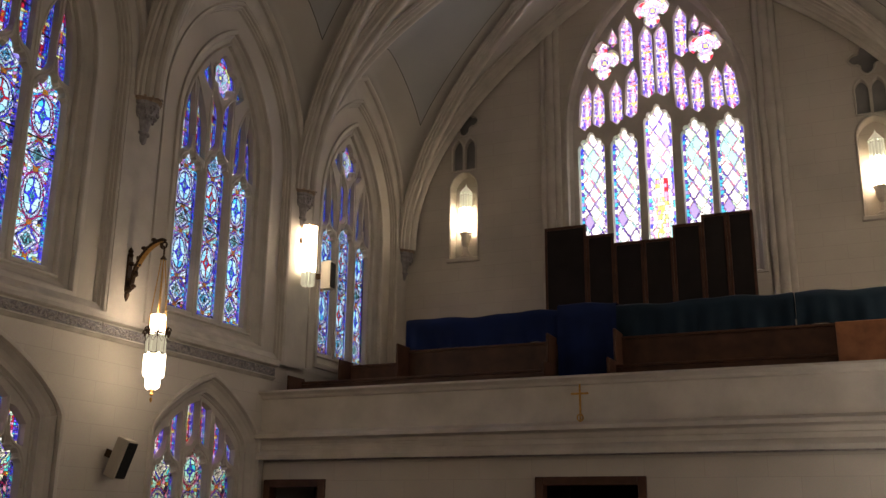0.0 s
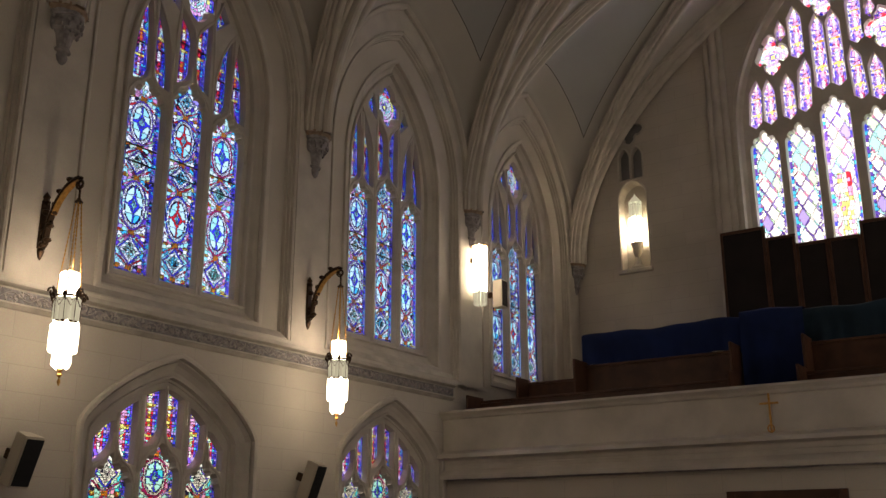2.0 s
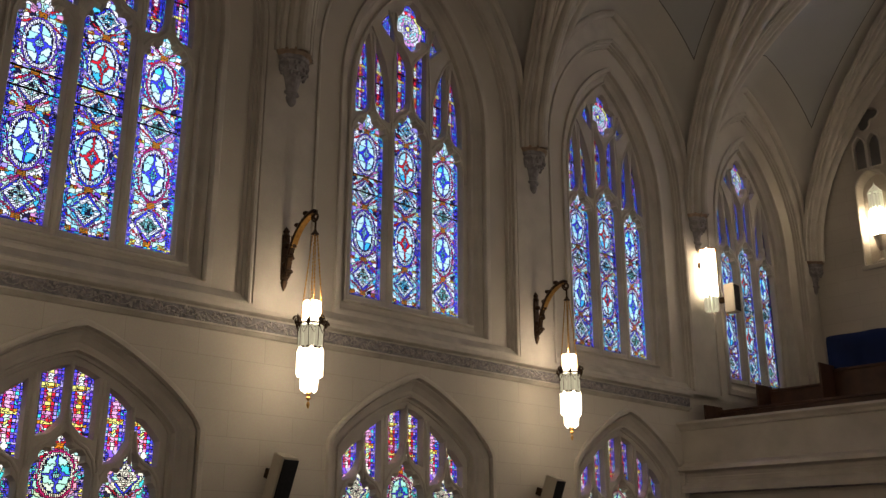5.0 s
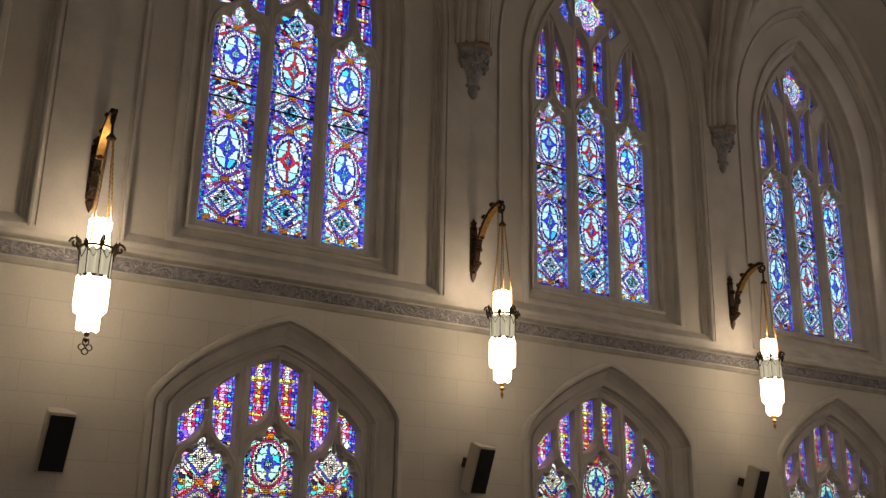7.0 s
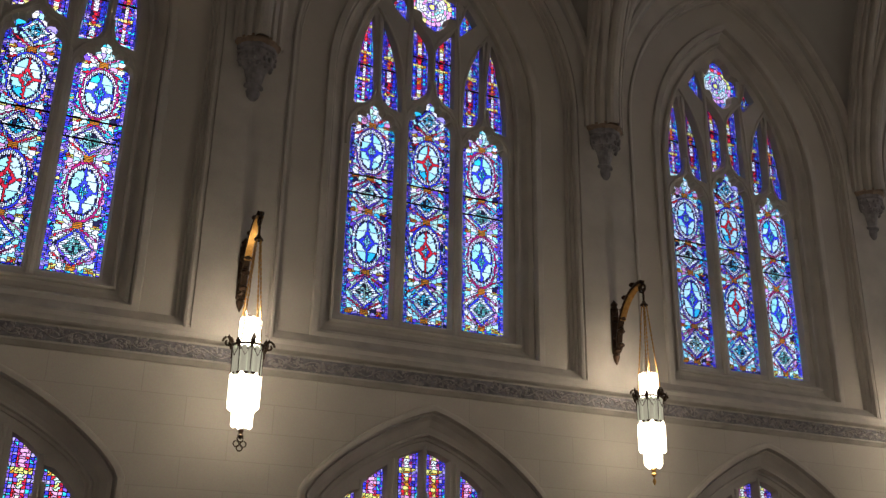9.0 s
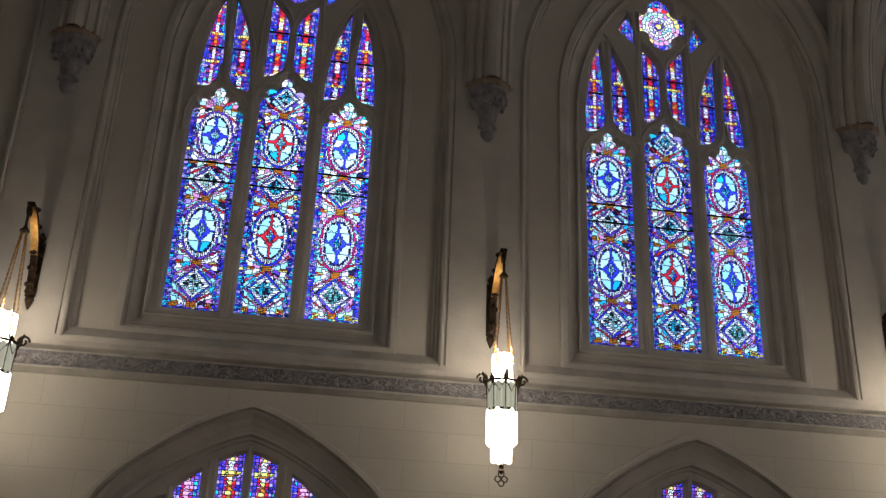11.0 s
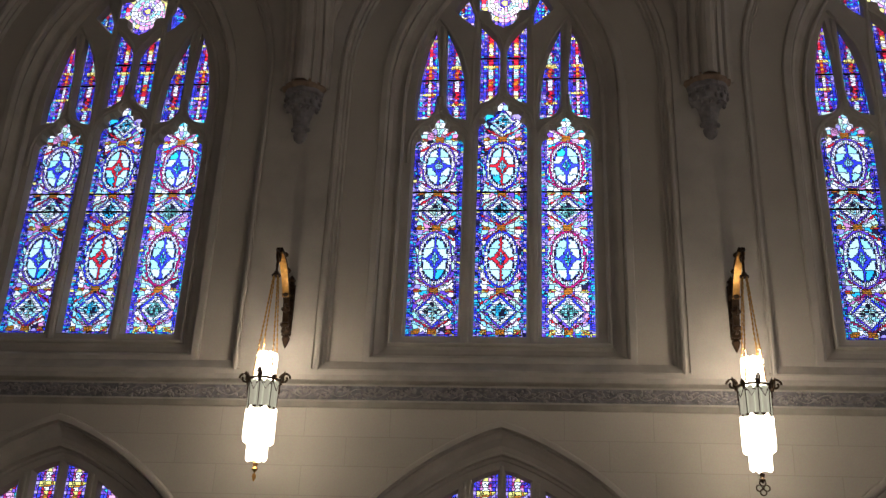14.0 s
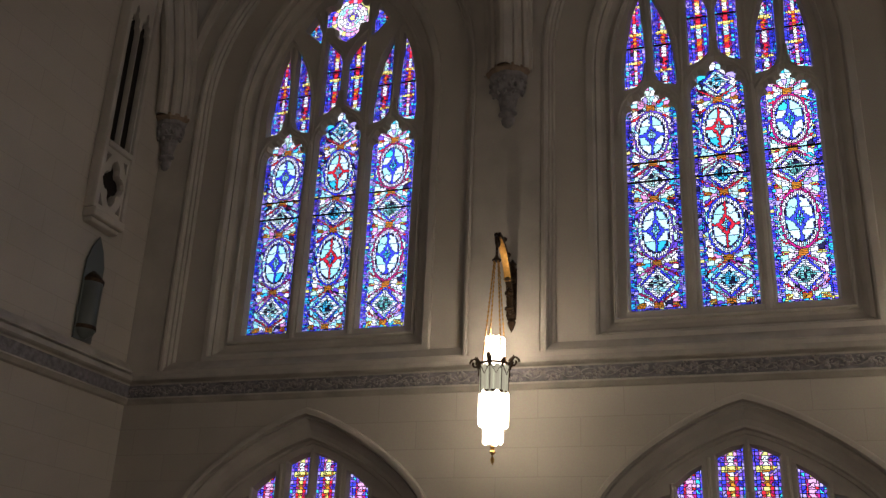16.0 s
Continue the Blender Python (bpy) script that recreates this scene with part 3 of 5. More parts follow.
def window(n, c, upper):
    """A traceried window: moulded surround, stone tracery, leaded lights."""
    w = empty(f"window_{n}", pose(0, c, 0), "pointed stained-glass window with blue, white and red lights in stone tracery" if upper else "low-arched stained-glass window with jewel-coloured lights in stone tracery", "window", "side windows", "structure")
    bm = bmesh.new()
    if upper:
        u = UP
        rings = ((FACE, 0.0), (FACE + 0.04, -0.008), (FACE + 0.045, -0.02), (FACE + 0.045, -0.085), (FACE + 0.03, -0.1), (FACE - 0.04, -0.105), (FACE - 0.03, -0.125), (FACE - 0.09, -0.165), (FACE - 0.13, -0.22), (FACE - 0.14, -0.262), (FACE - 0.1, -0.268), (FACE - 0.085, -0.285), (FACE - 0.1, -0.305), (FACE - 0.18, -0.312), (0.05, -0.37))
        loops = []
        for x, d in rings:
            f = -d / 0.37
            loops.append([(x, a, b) for a, b in arch(u["half"] + d, u["spring"] - 0.18 * f, u["apex"] - 0.39 * f, u["bottom"] + 0.4 * f)])
        outline, holes, front = arch(1.25, 8.15, 10.53, 5.0), UP_HOLES, 0.12
    else:
        rings = ((FACE + 0.05, 0.0), (FACE + 0.1, -0.012), (FACE + 0.105, -0.03), (FACE + 0.1, -0.075), (FACE + 0.02, -0.085), (FACE + 0.015, -0.105), (FACE + 0.045, -0.115), (FACE - 0.02, -0.155), (FACE - 0.08, -0.225), (FACE - 0.1, -0.28), (FACE - 0.065, -0.288), (FACE - 0.065, -0.31), (FACE - 0.15, -0.32), (FACE - 0.155, -0.35), (0.05, -0.38))
        loops = []
        for x, d in rings:
            f = -d / 0.38
            loops.append([(x, a, b) for a, b in arch(LOW["half"] + d, LOW["spring"] - 0.08 * f, LOW["apex"] - 0.42 * f, LOW["bottom"] + 0.2 * f, low_arc)])
        outline, holes, front = arch(1.27, 2.88, 3.73, 1.05, low_arc), LOW_HOLES, 0.12
    loft(bm, loops)
    part("surround", bm, M_stone, w, "moulded painted stone surround")
    bm = pierced(outline, holes, front, 0.015, lambda d, a, b: (d, a, b), 0.032, 0.075)
    part("tracery", bm, M_stone, w, "painted stone tracery")
    curves = []
    for yc, zs in ((-0.8, 7.7 if upper else 2.26), (0.8, 7.7 if upper else 2.26), (0.0, 7.94 if upper else 2.44)):
        for s in (-1, 1):
            curves.append([(yc + s * 0.385, zs - 0.35), (yc + s * 0.385, zs - 0.08), (yc + s * 0.345, zs + 0.08), (yc + s * 0.26, zs + 0.2), (yc + s * 0.14, zs + 0.27), (yc + s * 0.06, zs + 0.36), (yc + s * 0.03, zs + 0.5), (yc + s * 0.025, zs + 0.62)])
    if upper:
        for s in (-1, 1):
            curves.append([(s * 0.4, 7.7), (s * 0.395, 8.4), (s * 0.385, 9.0), (s * 0.36, 9.35), (s * 0.345, 9.62), (s * 0.35, 9.95)])
            curves.append([(s * 0.42, 8.0), (s * 0.45, 8.6), (s * 0.55, 9.0), (s * 0.68, 9.28), (s * 0.84, 9.52)])
            curves.append([(s * 0.775, 8.1), (s * 0.785, 8.7), (s * 0.815, 9.4)])
            curves.append([(0.0, 8.5), (0.0, 9.05), (s * 0.06, 9.22), (s * 0.2, 9.4), (s * 0.36, 9.55), (s * 0.5, 9.95)])
    else:
        for s in (-1, 1):
            curves.append([(s * 0.395, 2.3), (s * 0.395, 2.9), (s * 0.395, 3.42)])
            curves.append([(s * 0.78, 2.5), (s * 0.78, 3.15)])
        curves.append([(0.0, 2.9), (0.0, 3.6)])
    bm = bmesh.new()
    for q in curves:
        tube(bm, [(front - 0.004, a, b) for a, b in q], 0.024, 6)
    smooth(part("tracery_roll", bm, M_stone, w, "rounded roll mouldings on the tracery"))
    bm = bmesh.new()
    for s in (-0.4, 0.4):
        z0, z1 = (5.0, 7.75) if upper else (1.1, 2.3)
        lathe(bm, [(0.0, z0 - 0.06), (0.045, z0), (0.045, z1), (0.0, z1 + 0.15)], 8, (front, s))
    part("mullion", bm, M_stone, w, "rounded stone mullion shafts")
    if upper:
        hang(G_left, w, pose(0, -0.80, 0), "leaded light with blue-starred ovals and white beading")
        hang(G_mid, w, pose(0.0, 0, 0), "leaded light with red-starred ovals")
        hang(G_right, w, pose(0, 0.80, 0), "leaded light with blue-starred ovals and white beading")
        for s in (-1, 1):
            hang(G_spear, w, pose(0.002, s * 0.96, 0), "narrow red and blue upper light")
            hang(G_spear2, w, pose(0.002, s * 0.605, 0), "narrow red and blue upper light")
            hang(G_spear3, w, pose(0.002, s * 0.165, 0), "narrow red and blue upper light")
            hang(G_tri, w, pose(-0.004, s * 0.56, 0), "small blue triangular light")
        hang(G_rose, w, pose(-0.008, 0, 0), "quatrefoil light with a pale rosette")
    else:
        hang(G_lowside, w, pose(0, -0.80, 0), "leaded light with white lozenge head")
        hang(G_lowmid, w, pose(0, 0, 0), "leaded light with a blue roundel")
        hang(G_lowside, w, pose(0, 0.80, 0), "leaded light with white lozenge head")
        for s in (-1, 1):
            for a in (0.965, 0.61, 0.175):
                hang(G_lowtop if a > 0.3 else G_lowtop2, w, pose(-0.004, s * a, 0), "narrow red and yellow upper light")
    return w


n = 0
for c in BAYS:
    n += 1
    window(n, c, True)
for c in LOWC:
    n += 1
    window(n, c, False)


def moulding(bm, profile, a, b):
    """A straight moulding from a to b; profile: (out, up) with out to the left of the way."""
    a, b = Vector(a), Vector(b)
    d = (b - a).normalized()
    s = Vector((-d.y, d.x, 0))
    loft(bm, [[p + o * s + Vector((0, 0, z)) for o, z in profile] for p in (a, b)], closed=False)
    return bm


STRING = [(-0.02, 4.70), (0.02, 4.70), (0.05, 4.665), (0.105, 4.60), (0.125, 4.58), (0.125, 4.555), (0.06, 4.55), (0.06, 4.515), (0.16, 4.505), (0.17, 4.465), (0.17, 4.445), (0.14, 4.43), (0.08, 4.42), (0.07, 4.40), (0.07, 4.245), (0.10, 4.235), (0.105, 4.215), (0.085, 4.20), (0.05, 4.17), (-0.02, 4.15)]
bm = bmesh.new()
moulding(bm, STRING, (FACE + 0.02, 11.9, 0), (FACE + 0.02, FRONT, 0))
for f in bm.faces:
    f.material_index = 1 if 4.25 < f.calc_center_median().z < 4.395 else 0
tagged(part("trim_string_course", bm, [M_trim, M_band]), "weathered moulded string course under the upper windows", "moulding", kind="structure")


def vine(name, length, at):
    """Carved running vine: a wavy stem with leaves, in low relief."""
    rng = random.Random(5)
    bm = bmesh.new()
    k = int(length / 0.04)
    tube(bm, [(0.006, i * 0.04, 0.045 * math.sin(i * 0.04 * 2 * math.pi / 0.42)) for i in range(k + 1)], 0.007, 5)
    y = 0.05
    while y < length - 0.05:
        zz = 0.045 * math.sin(y * 2 * math.pi / 0.42)
        for j in range(7):
            a = rng.uniform(0, 6.28)
            r = rng.uniform(0.014, 0.034)
            m = Matrix.Translation((0.004, y + 0.03 * math.cos(a), -zz * 0.7 + rng.uniform(-0.045, 0.045))) @ Matrix.Rotation(a, 4, "X") @ Matrix.Diagonal((0.011, r, r * 0.5, 1))
            bmesh.ops.create_icosphere(bm, subdivisions=1, radius=1, matrix=m)
        y += rng.uniform(0.06, 0.09)
    ob = smooth(part(name, bm, M_frieze))
    ob.matrix_basis = at
    return tagged(ob, "carved running vine frieze, grey with worn paint", "frieze", kind="structure")


vine("trim_frieze", 24.4, pose(FACE + 0.092, FRONT + 0.05, 4.32))

# ---- vault ----
SPRING, RISE = 8.22, 7.33


def main_z(x):
    u = min(1.0, abs(x - NAVE) / (NAVE - PIER))
    return SPRING + RISE * (1 - u) ** 0.48


def ridge_z(x):
    u = 1 - min(1.0, abs(x - NAVE) / (NAVE - PIER))
    return 12.0 + (main_z(NAVE) - 12.0) * u ** 0.75


def groin(x):
    """Half the width of the side cell where it stands x from the wall."""
    return 2.5 * min(1.0, abs(x - NAVE) / (NAVE - PIER))


def vault_z(x, v):
    g = groin(x)
    if v >= g or g < 1e-6:
        return main_z(x)
    r = v / g
    return main_z(x) + max(0.0, ridge_z(x) - main_z(x)) * (1 - r ** 1.35) ** 0.62


half_x = [PIER - 0.1, PIER] + [PIER + (NAVE - PIER) * (i / 40) ** 1.7 for i in range(4, 41)]
half_x = sorted(set(round(x, 4) for x in half_x + [1.10, 1.116]))
xs = half_x + [2 * NAVE - x for x in reversed(half_x[:-1])]
bm = bmesh.new()
for c in BAYS:
    for side in (-1, 1):
        grid = []
        for x in xs:
            g = groin(x)
            k = max(0.0, g - 0.36)
            cols = [k * i / 7 for i in range(8)] + [min(g, k + 0.016), (k + g) / 2 + 0.008, g] + [g + (2.5 - g) * i / 5 for i in range(1, 6)]
            grid.append([bm.verts.new((x, c + side * v, vault_z(x, v))) for v in cols])
        for i in range(len(xs) - 1):
            edge = min(abs(xs[i] - PIER), abs(xs[i + 1] - FAR), abs(xs[i + 1] - PIER), abs(xs[i] - FAR))
            near = min(xs[i], 2 * NAVE - xs[i + 1])
            for j in range(len(grid[i]) - 1):
                f = bm.faces.new((grid[i][j], grid[i + 1][j], grid[i + 1][j + 1], grid[i][j + 1]))
                seam = abs(near - 1.10) < 1e-3 and j < 8
                inside = near > 1.10 and j < 7
                f.material_index = 2 if seam or (j == 7 and near > 1.10) else (1 if inside else 0)
                f.smooth = True
bmesh.ops.remove_doubles(bm, verts=bm.verts, dist=0.0005)
bmesh.ops.recalc_face_normals(bm, faces=bm.faces)
tagged(part("ceiling", bm, [M_vault, M_web, M_line]), "plastered rib vault with pale grey panels between the ribs", "ceiling", kind="structure")


def rib_profile(k):
    """A rib of rolls and hollows, k times 0.66 m wide."""
    right = [(0.33, -0.03), (0.33, 0.06), (0.29, 0.07), (0.285, 0.12), (0.25, 0.15), (0.21, 0.12), (0.20, 0.17), (0.185, 0.22), (0.14, 0.245), (0.105, 0.2), (0.095, 0.27), (0.07, 0.32), (0.03, 0.345)]
    right = [(a * k, o * k) for a, o in right]
    return [(-a, o) for a, o in right] + list(reversed(right))


TRANS, DIAG = rib_profile(0.95), rib_profile(0.68)
steps = [PIER + (2 * (NAVE - PIER)) * i / 96 for i in range(97)]
# springing is steep: crowd the steps there
steps = [NAVE - (NAVE - PIER) * math.copysign(1 - (1 - abs(t)) ** 1.9, -t) for t in [i / 40 - 1 for i in range(81)]]
for y in PIERS:
    bm = bmesh.new()
    yy = min(max(y, FRONT + 0.1), REAR - 0.16)
    pts = [(x, yy, main_z(x)) for x in steps]
    sweep(bm, pts, [(NAVE - x + (0.01 if x == NAVE else 0), 0, 7.0 - main_z(x)) for x in steps], TRANS)
    tagged(part("transverse_rib", bm, M_stone), "moulded plaster rib spanning the nave", "vault rib", "transverse ribs", "structure")
for c in BAYS:
    for s in (-1, 1):
        bm = bmesh.new()
        pts = []
        for x in steps:
            k = (x - NAVE) / (NAVE - PIER)
            pts.append((x, c + s * 2.5 * k, main_z(x) + 0.01))
        sweep(bm, pts, [(NAVE - p[0] + 0.001, (c - p[1]), 7.0 - p[2]) for p in pts], DIAG)
        tagged(part("diagonal_rib", bm, M_stone), "moulded plaster rib crossing the bay", "vault rib", "diagonal ribs", "structure")
    # wall rib over the recess
    bm = bmesh.new()
    pts = [(PIER + 0.02, c + a, b) for a, b in arch(2.36, 8.45, 11.98, 8.4)[3:-3]]
    sweep(bm, pts, [(1, 0, 0)] * len(pts), [(-0.07, -0.05), (-0.07, 0.05), (-0.03, 0.09), (0.03, 0.09), (0.07, 0.05), (0.1, -0.05)])
    tagged(part("wall_rib", bm, M_stone), "moulded rib where the vault meets the wall", "vault rib", "wall ribs", "structure")


def corbel(at, mirror=False):
    """A faceted capital over a carved bell, a collar and a bud."""
    ob = empty("corbel", at, "carved grey stone corbel capital with leaves, brown worn rim", "corbel", "wall corbels", "structure")
    bm = bmesh.new()
    lathe(bm, [(0.05, 8.26), (0.29, 8.26), (0.30, 8.24), (0.30, 8.21), (0.275, 8.185), (0.262, 8.16)], 8, a0=math.pi / 8, a1=2 * math.pi + math.pi / 8)
    part("abacus", bm, material_rim, ob, "octagonal rim, brown at the edge")
    bm = bmesh.new()
    lathe(bm, [(0.258, 8.17), (0.25, 8.12), (0.23, 8.1), (0.24, 8.02), (0.225, 7.93), (0.17, 7.9), (0.14, 7.86), (0.12, 7.78), (0.1, 7.68)], 16)
    rng = random.Random(8)
    for row, (z, r, k) in enumerate(((8.06, 0.235, 15), (7.98, 0.235, 14), (7.91, 0.19, 10))):
        for i in range(k):
            a = 2 * math.pi * (i + 0.5 * (row % 2)) / k + rng.uniform(-0.08, 0.08)
            m = Matrix.Translation((r * math.cos(a), r * math.sin(a), z + rng.uniform(-0.01, 0.01))) @ Matrix.Rotation(a, 4, "Z") @ Matrix.Rotation(rng.uniform(-0.6, 0.6), 4, "X") @ Matrix.Diagonal((0.03, 0.024, 0.042, 1))
            bmesh.ops.create_icosphere(bm, subdivisions=1, radius=1, matrix=m)
    part("bell", bm, M_carved, ob, "bell carved with leaves")
    bm = bmesh.new()
    lathe(bm, [(0.09, 7.68), (0.125, 7.67), (0.135, 7.645), (0.12, 7.62), (0.085, 7.615), (0.1, 7.57), (0.085, 7.51), (0.05, 7.46), (0.0, 7.43)], 12)
    smooth(part("bud", bm, M_carved, ob, "small carved bud below a collar"))
    return ob


material_rim = material("worn_rim", (0.36, 0.26, 0.19), 0.8, vary=0.3, scale=6)
first = corbel(pose(PIER - 0.04, PIERS[1], 0))
for y in PIERS[2:]:
    copy_thing(first, pose(PIER - 0.04, min(y, REAR - 0.12), 0))
copy_thing(first, pose(PIER - 0.04, FRONT + 0.12, 0))

# ---- rear wall ----
RW = dict(half=2.3, spring=10.9, apex=15.0, bottom=6.9)
put_rear = lambda d, a, b: (a, REAR - d, b)
bm = bmesh.new()


def niche_outline(c, half, bottom, shoulder, top):
    return [(c + a, b) for a, b in arch(half, shoulder, top, bottom)]


NICHES = (2.04, 11.72)
rear_holes = [moved(arch(**RW), NAVE)]
for c in NICHES:
    rear_holes.append(niche_outline(c, 0.36, 7.92, 9.75, 10.2))
    rear_holes += [niche_outline(c + s * 0.17, 0.14, 10.28, 10.85, 11.1) for s in (-1, 1)]
    rear_holes.append(moved(quatrefoil(11.6, 0.36), c))
filled(bm, [(0.2, 0.0), (2 * NAVE - 0.2, 0.0), (2 * NAVE - 0.2, 16.0), (0.2, 16.0)], rear_holes, lambda a, b: put_rear(0, a, b))
for c in NICHES:
    for h, deep in ((niche_outline(c, 0.36, 7.92, 9.75, 10.2), 0.34),) + tuple((niche_outline(c + s * 0.17, 0.14, 10.28, 10.85, 11.1), 0.14) for s in (-1, 1)) + ((moved(quatrefoil(11.6, 0.36), c), 0.12),):
        rows = loft(bm, [[put_rear(0, a, b) for a, b in grown(h, 0.001)], [put_rear(-deep, a, b) for a, b in h]])
        bm.faces.new(rows[1]).material_index = 1 if deep < 0.2 else 0
tagged(part("wall_rear", bm, [M_wall_x, M_slate]), "cream masonry end wall above the gallery with lamp niches", "wall", kind="structure")

wr = empty("window_rear", pose(NAVE, REAR, 0), "large five-light traceried window with pale, overexposed glass", "window", kind="structure")
bm = bmesh.new()
rings = ((0.0, 0.0), (0.02, -0.02), (0.02, -0.09), (-0.08, -0.12), (-0.16, -0.2), (-0.16, -0.24), (-0.26, -0.28), (-0.3, -0.3))
loops = []
for x, d in rings:
    f = -d / 0.3
    loops.append([(a, -x, b) for a, b in arch(RW["half"] + d, RW["spring"] - 0.1 * f, RW["apex"] - 0.36 * f, RW["bottom"] + 0.2 * f)])
loft(bm, loops)
part("surround", bm, M_stone, wr, "moulded stone surround")
R_LAN = [(-1.64, 10.5), (-0.83, 10.5), (0.0, 10.98), (0.86, 10.5), (1.65, 10.5)]
R_holes = [moved(lancet(0.305, 7.15, z), c) for c, z in R_LAN]


def slim(c, z0, z1, half, lean=0.0):
    return [(c - half, z0 + 0.12), (c, z0), (c + half, z0 + 0.12), (c + half * 0.95 + lean * 0.6, z1 - 0.3), (c + lean, z1), (c - half * 0.95 + lean * 0.6, z1 - 0.3)]


R_slim = []
for s in (-1, 1):
    R_slim += [(s * 1.79, 10.95, 12.15, 0.135, -s * 0.1), (s * 1.43, 10.98, 12.12, 0.14, 0), (s * 0.98, 11.0, 12.15, 0.14, 0), (s * 0.62, 11.1, 12.45, 0.135, -s * 0.1)]
    R_slim += [(s * 0.185, 11.55, 13.5, 0.145, 0), (s * 0.67, 12.5, 13.85, 0.15, 0), (s * 1.02, 13.05, 13.6, 0.115, 0.0)]
R_holes += [slim(*q) for q in R_slim]


def long_foil(c, zc, r):
    """A quatrefoil drawn out upwards."""
    return [(c + a, zc + b * 1.3) for a, b in quatrefoil(0, r, 0.52)]


R_holes += [long_foil(-1.27, 12.74, 0.38), long_foil(1.23, 12.74, 0.38), long_foil(0, 13.95, 0.4)]
bm = pierced(arch(2.07, 10.82, 14.73, 7.02), R_holes, 0.16, 0.03, lambda d, a, b: (a, 0.3 - d, b), 0.03, 0.08)
part("tracery", bm, M_stone, wr, "stone tracery dark against the light")
G_rear = leaded("rear", 0.64, 7.1, 10.9, quarries(0.29), 0.034, 0.006)
G_rearmid = leaded("rearmid", 0.64, 7.1, 11.4, quarries(0.29, True), 0.034, 0.006)
G_rearslim = leaded("rearslim", 0.34, 0.0, 1.9, banded(0.05, (("lilac", 4), ("white", 3), ("blue", 2), ("violet", 2)), ((("white", 4), ("pink", 2)), (("pink", 3), ("yellow", 1)), (("white", 3), ("aqua", 1))), (("lilac", 3), ("violet", 2), ("pink", 3), ("crimson", 1)), 0.05, 0.6), 0.03)
G_rearrose = leaded("rearrose", 0.78, -0.5, 0.5, rosette(0, 0.4, (("white", 4), ("pink", 3), ("violet", 2), ("blue", 1), ("red", 1))), 0.034, 0.005)
for i, (c, z) in enumerate(R_LAN):
    hang(G_rearmid if i == 2 else G_rear, wr, pose(c, 0.3, 0, 0, 0, -90), "tall pale leaded light with lilac lines")
for i, (c, z0, z1, half, lean) in enumerate(R_slim):
    hang(G_rearslim, wr, pose(c + lean * 0.4, 0.304 + 0.004 * (i % 2), z0 - 0.05, 0, 0, -90) @ Matrix.Diagonal((1, 1, (z1 - z0 + 0.1) / 1.9, 1)), "slim lilac and pink light")
for c, z in ((-1.27, 12.74), (1.23, 12.74), (0, 13.95)):
    hang(G_rearrose, wr, pose(c, 0.315, z, 0, 0, -90), "quatrefoil light in white and pink")

ld = bpy.data.lights.new("window_daylight", "AREA")
ld.shape, ld.size, ld.size_y, ld.color, ld.energy = "RECTANGLE", 4.4, 8.2, (0.95, 0.97, 1.0), REAR_LIGHT
lo = new("window_daylight", ld)
lo.matrix_world = look((NAVE, REAR + 0.7, 10.9), (NAVE, REAR - 5, 10.9))

bm = boxes((NAVE - 7, NAVE + 7, REAR + 3.0, REAR + 3.05, 4.0, 20.0))
tagged(part("backdrop", bm, M_sky), "bright hazy sky beyond the end window", "sky backdrop", kind="structure")

# responds beside the rear window
for x in (4.38, 9.62):
    bm = bmesh.new()
    for dx, r in ((-0.17, 0.09), (0.0, 0.13), (0.17, 0.09)):
        lathe(bm, [(r + 0.03, 3.2), (r + 0.03, 5.0), (r, 5.1), (r, 15.5)], 10, (x + dx, REAR - 0.02))
    tagged(smooth(part("trim_respond", bm, M_stone)), "clustered plaster shafts rising beside the end window", "wall shaft", "rear wall shafts", "structure")

# ---- the other walls, the floor ----
EAST = 2 * NAVE - FACE
bm = bmesh.new()
east_holes = [moved(arch(**UP), c) for c in BAYS] + [moved(arch(**LOW, kind=low_arc), c) for c in LOWC]
filled(bm, [(FRONT, 0), (REAR, 0), (REAR, 16), (FRONT, 16)], east_holes, lambda a, b: (EAST, a, b))
filled(bm, [(FRONT, 0), (REAR, 0), (REAR, 16), (FRONT, 16)], east_holes, lambda a, b: (EAST + 0.4, a, b))
for h in east_holes:
    loft(bm, [[(EAST, a, b) for a, b in h], [(EAST + 0.4, a, b) for a, b in h]])
tagged(part("wall_east", bm, M_wall), "cream painted masonry wall with window openings", "wall", kind="structure")
# unseen windows assumed to match the west; area lamps stand in for sky
for c, z0, z1 in [(c, 4.6, 10.9) for c in BAYS] + [(c, 0.8, 4.2) for c in LOWC]:
    bm = boxes((EAST + 0.36, EAST + 0.38, c - 1.7, c + 1.7, z0, z1))
    tagged(part("window_pane_east", bm, M_pale), "pale obscured window glass", "window", "east windows", "structure")
    ld = bpy.data.lights.new("window_daylight", "AREA")
    ld.shape, ld.size, ld.size_y, ld.color = "RECTANGLE", 2.3, (4.8 if z1 > 5 else 2.2), (1.0, 0.97, 0.93)
    # low lamp beside the gallery made 6.5 times stronger to brighten the parapet
    ld.energy = DAYLIGHT if z1 > 5 else DAYLIGHT * (6.5 if c > 9 else 0.8)
    lo = new("window_daylight", ld)
    lo.matrix_world = pose(EAST + 0.2, c, (7.3 if z1 > 5 else 2.2)) @ look((0, 0, 0), (-1, 0, -0.0001))
bm = boxes((0.1, 13.9, FRONT - 0.3, FRONT, 0, 16))
tagged(part("wall_front", bm, M_wall_x), "cream masonry wall beside the chancel", "wall", kind="structure")
bm = boxes((-0.2, 14.2, FRONT - 0.3, REAR + 0.3, -0.2, 0.0))
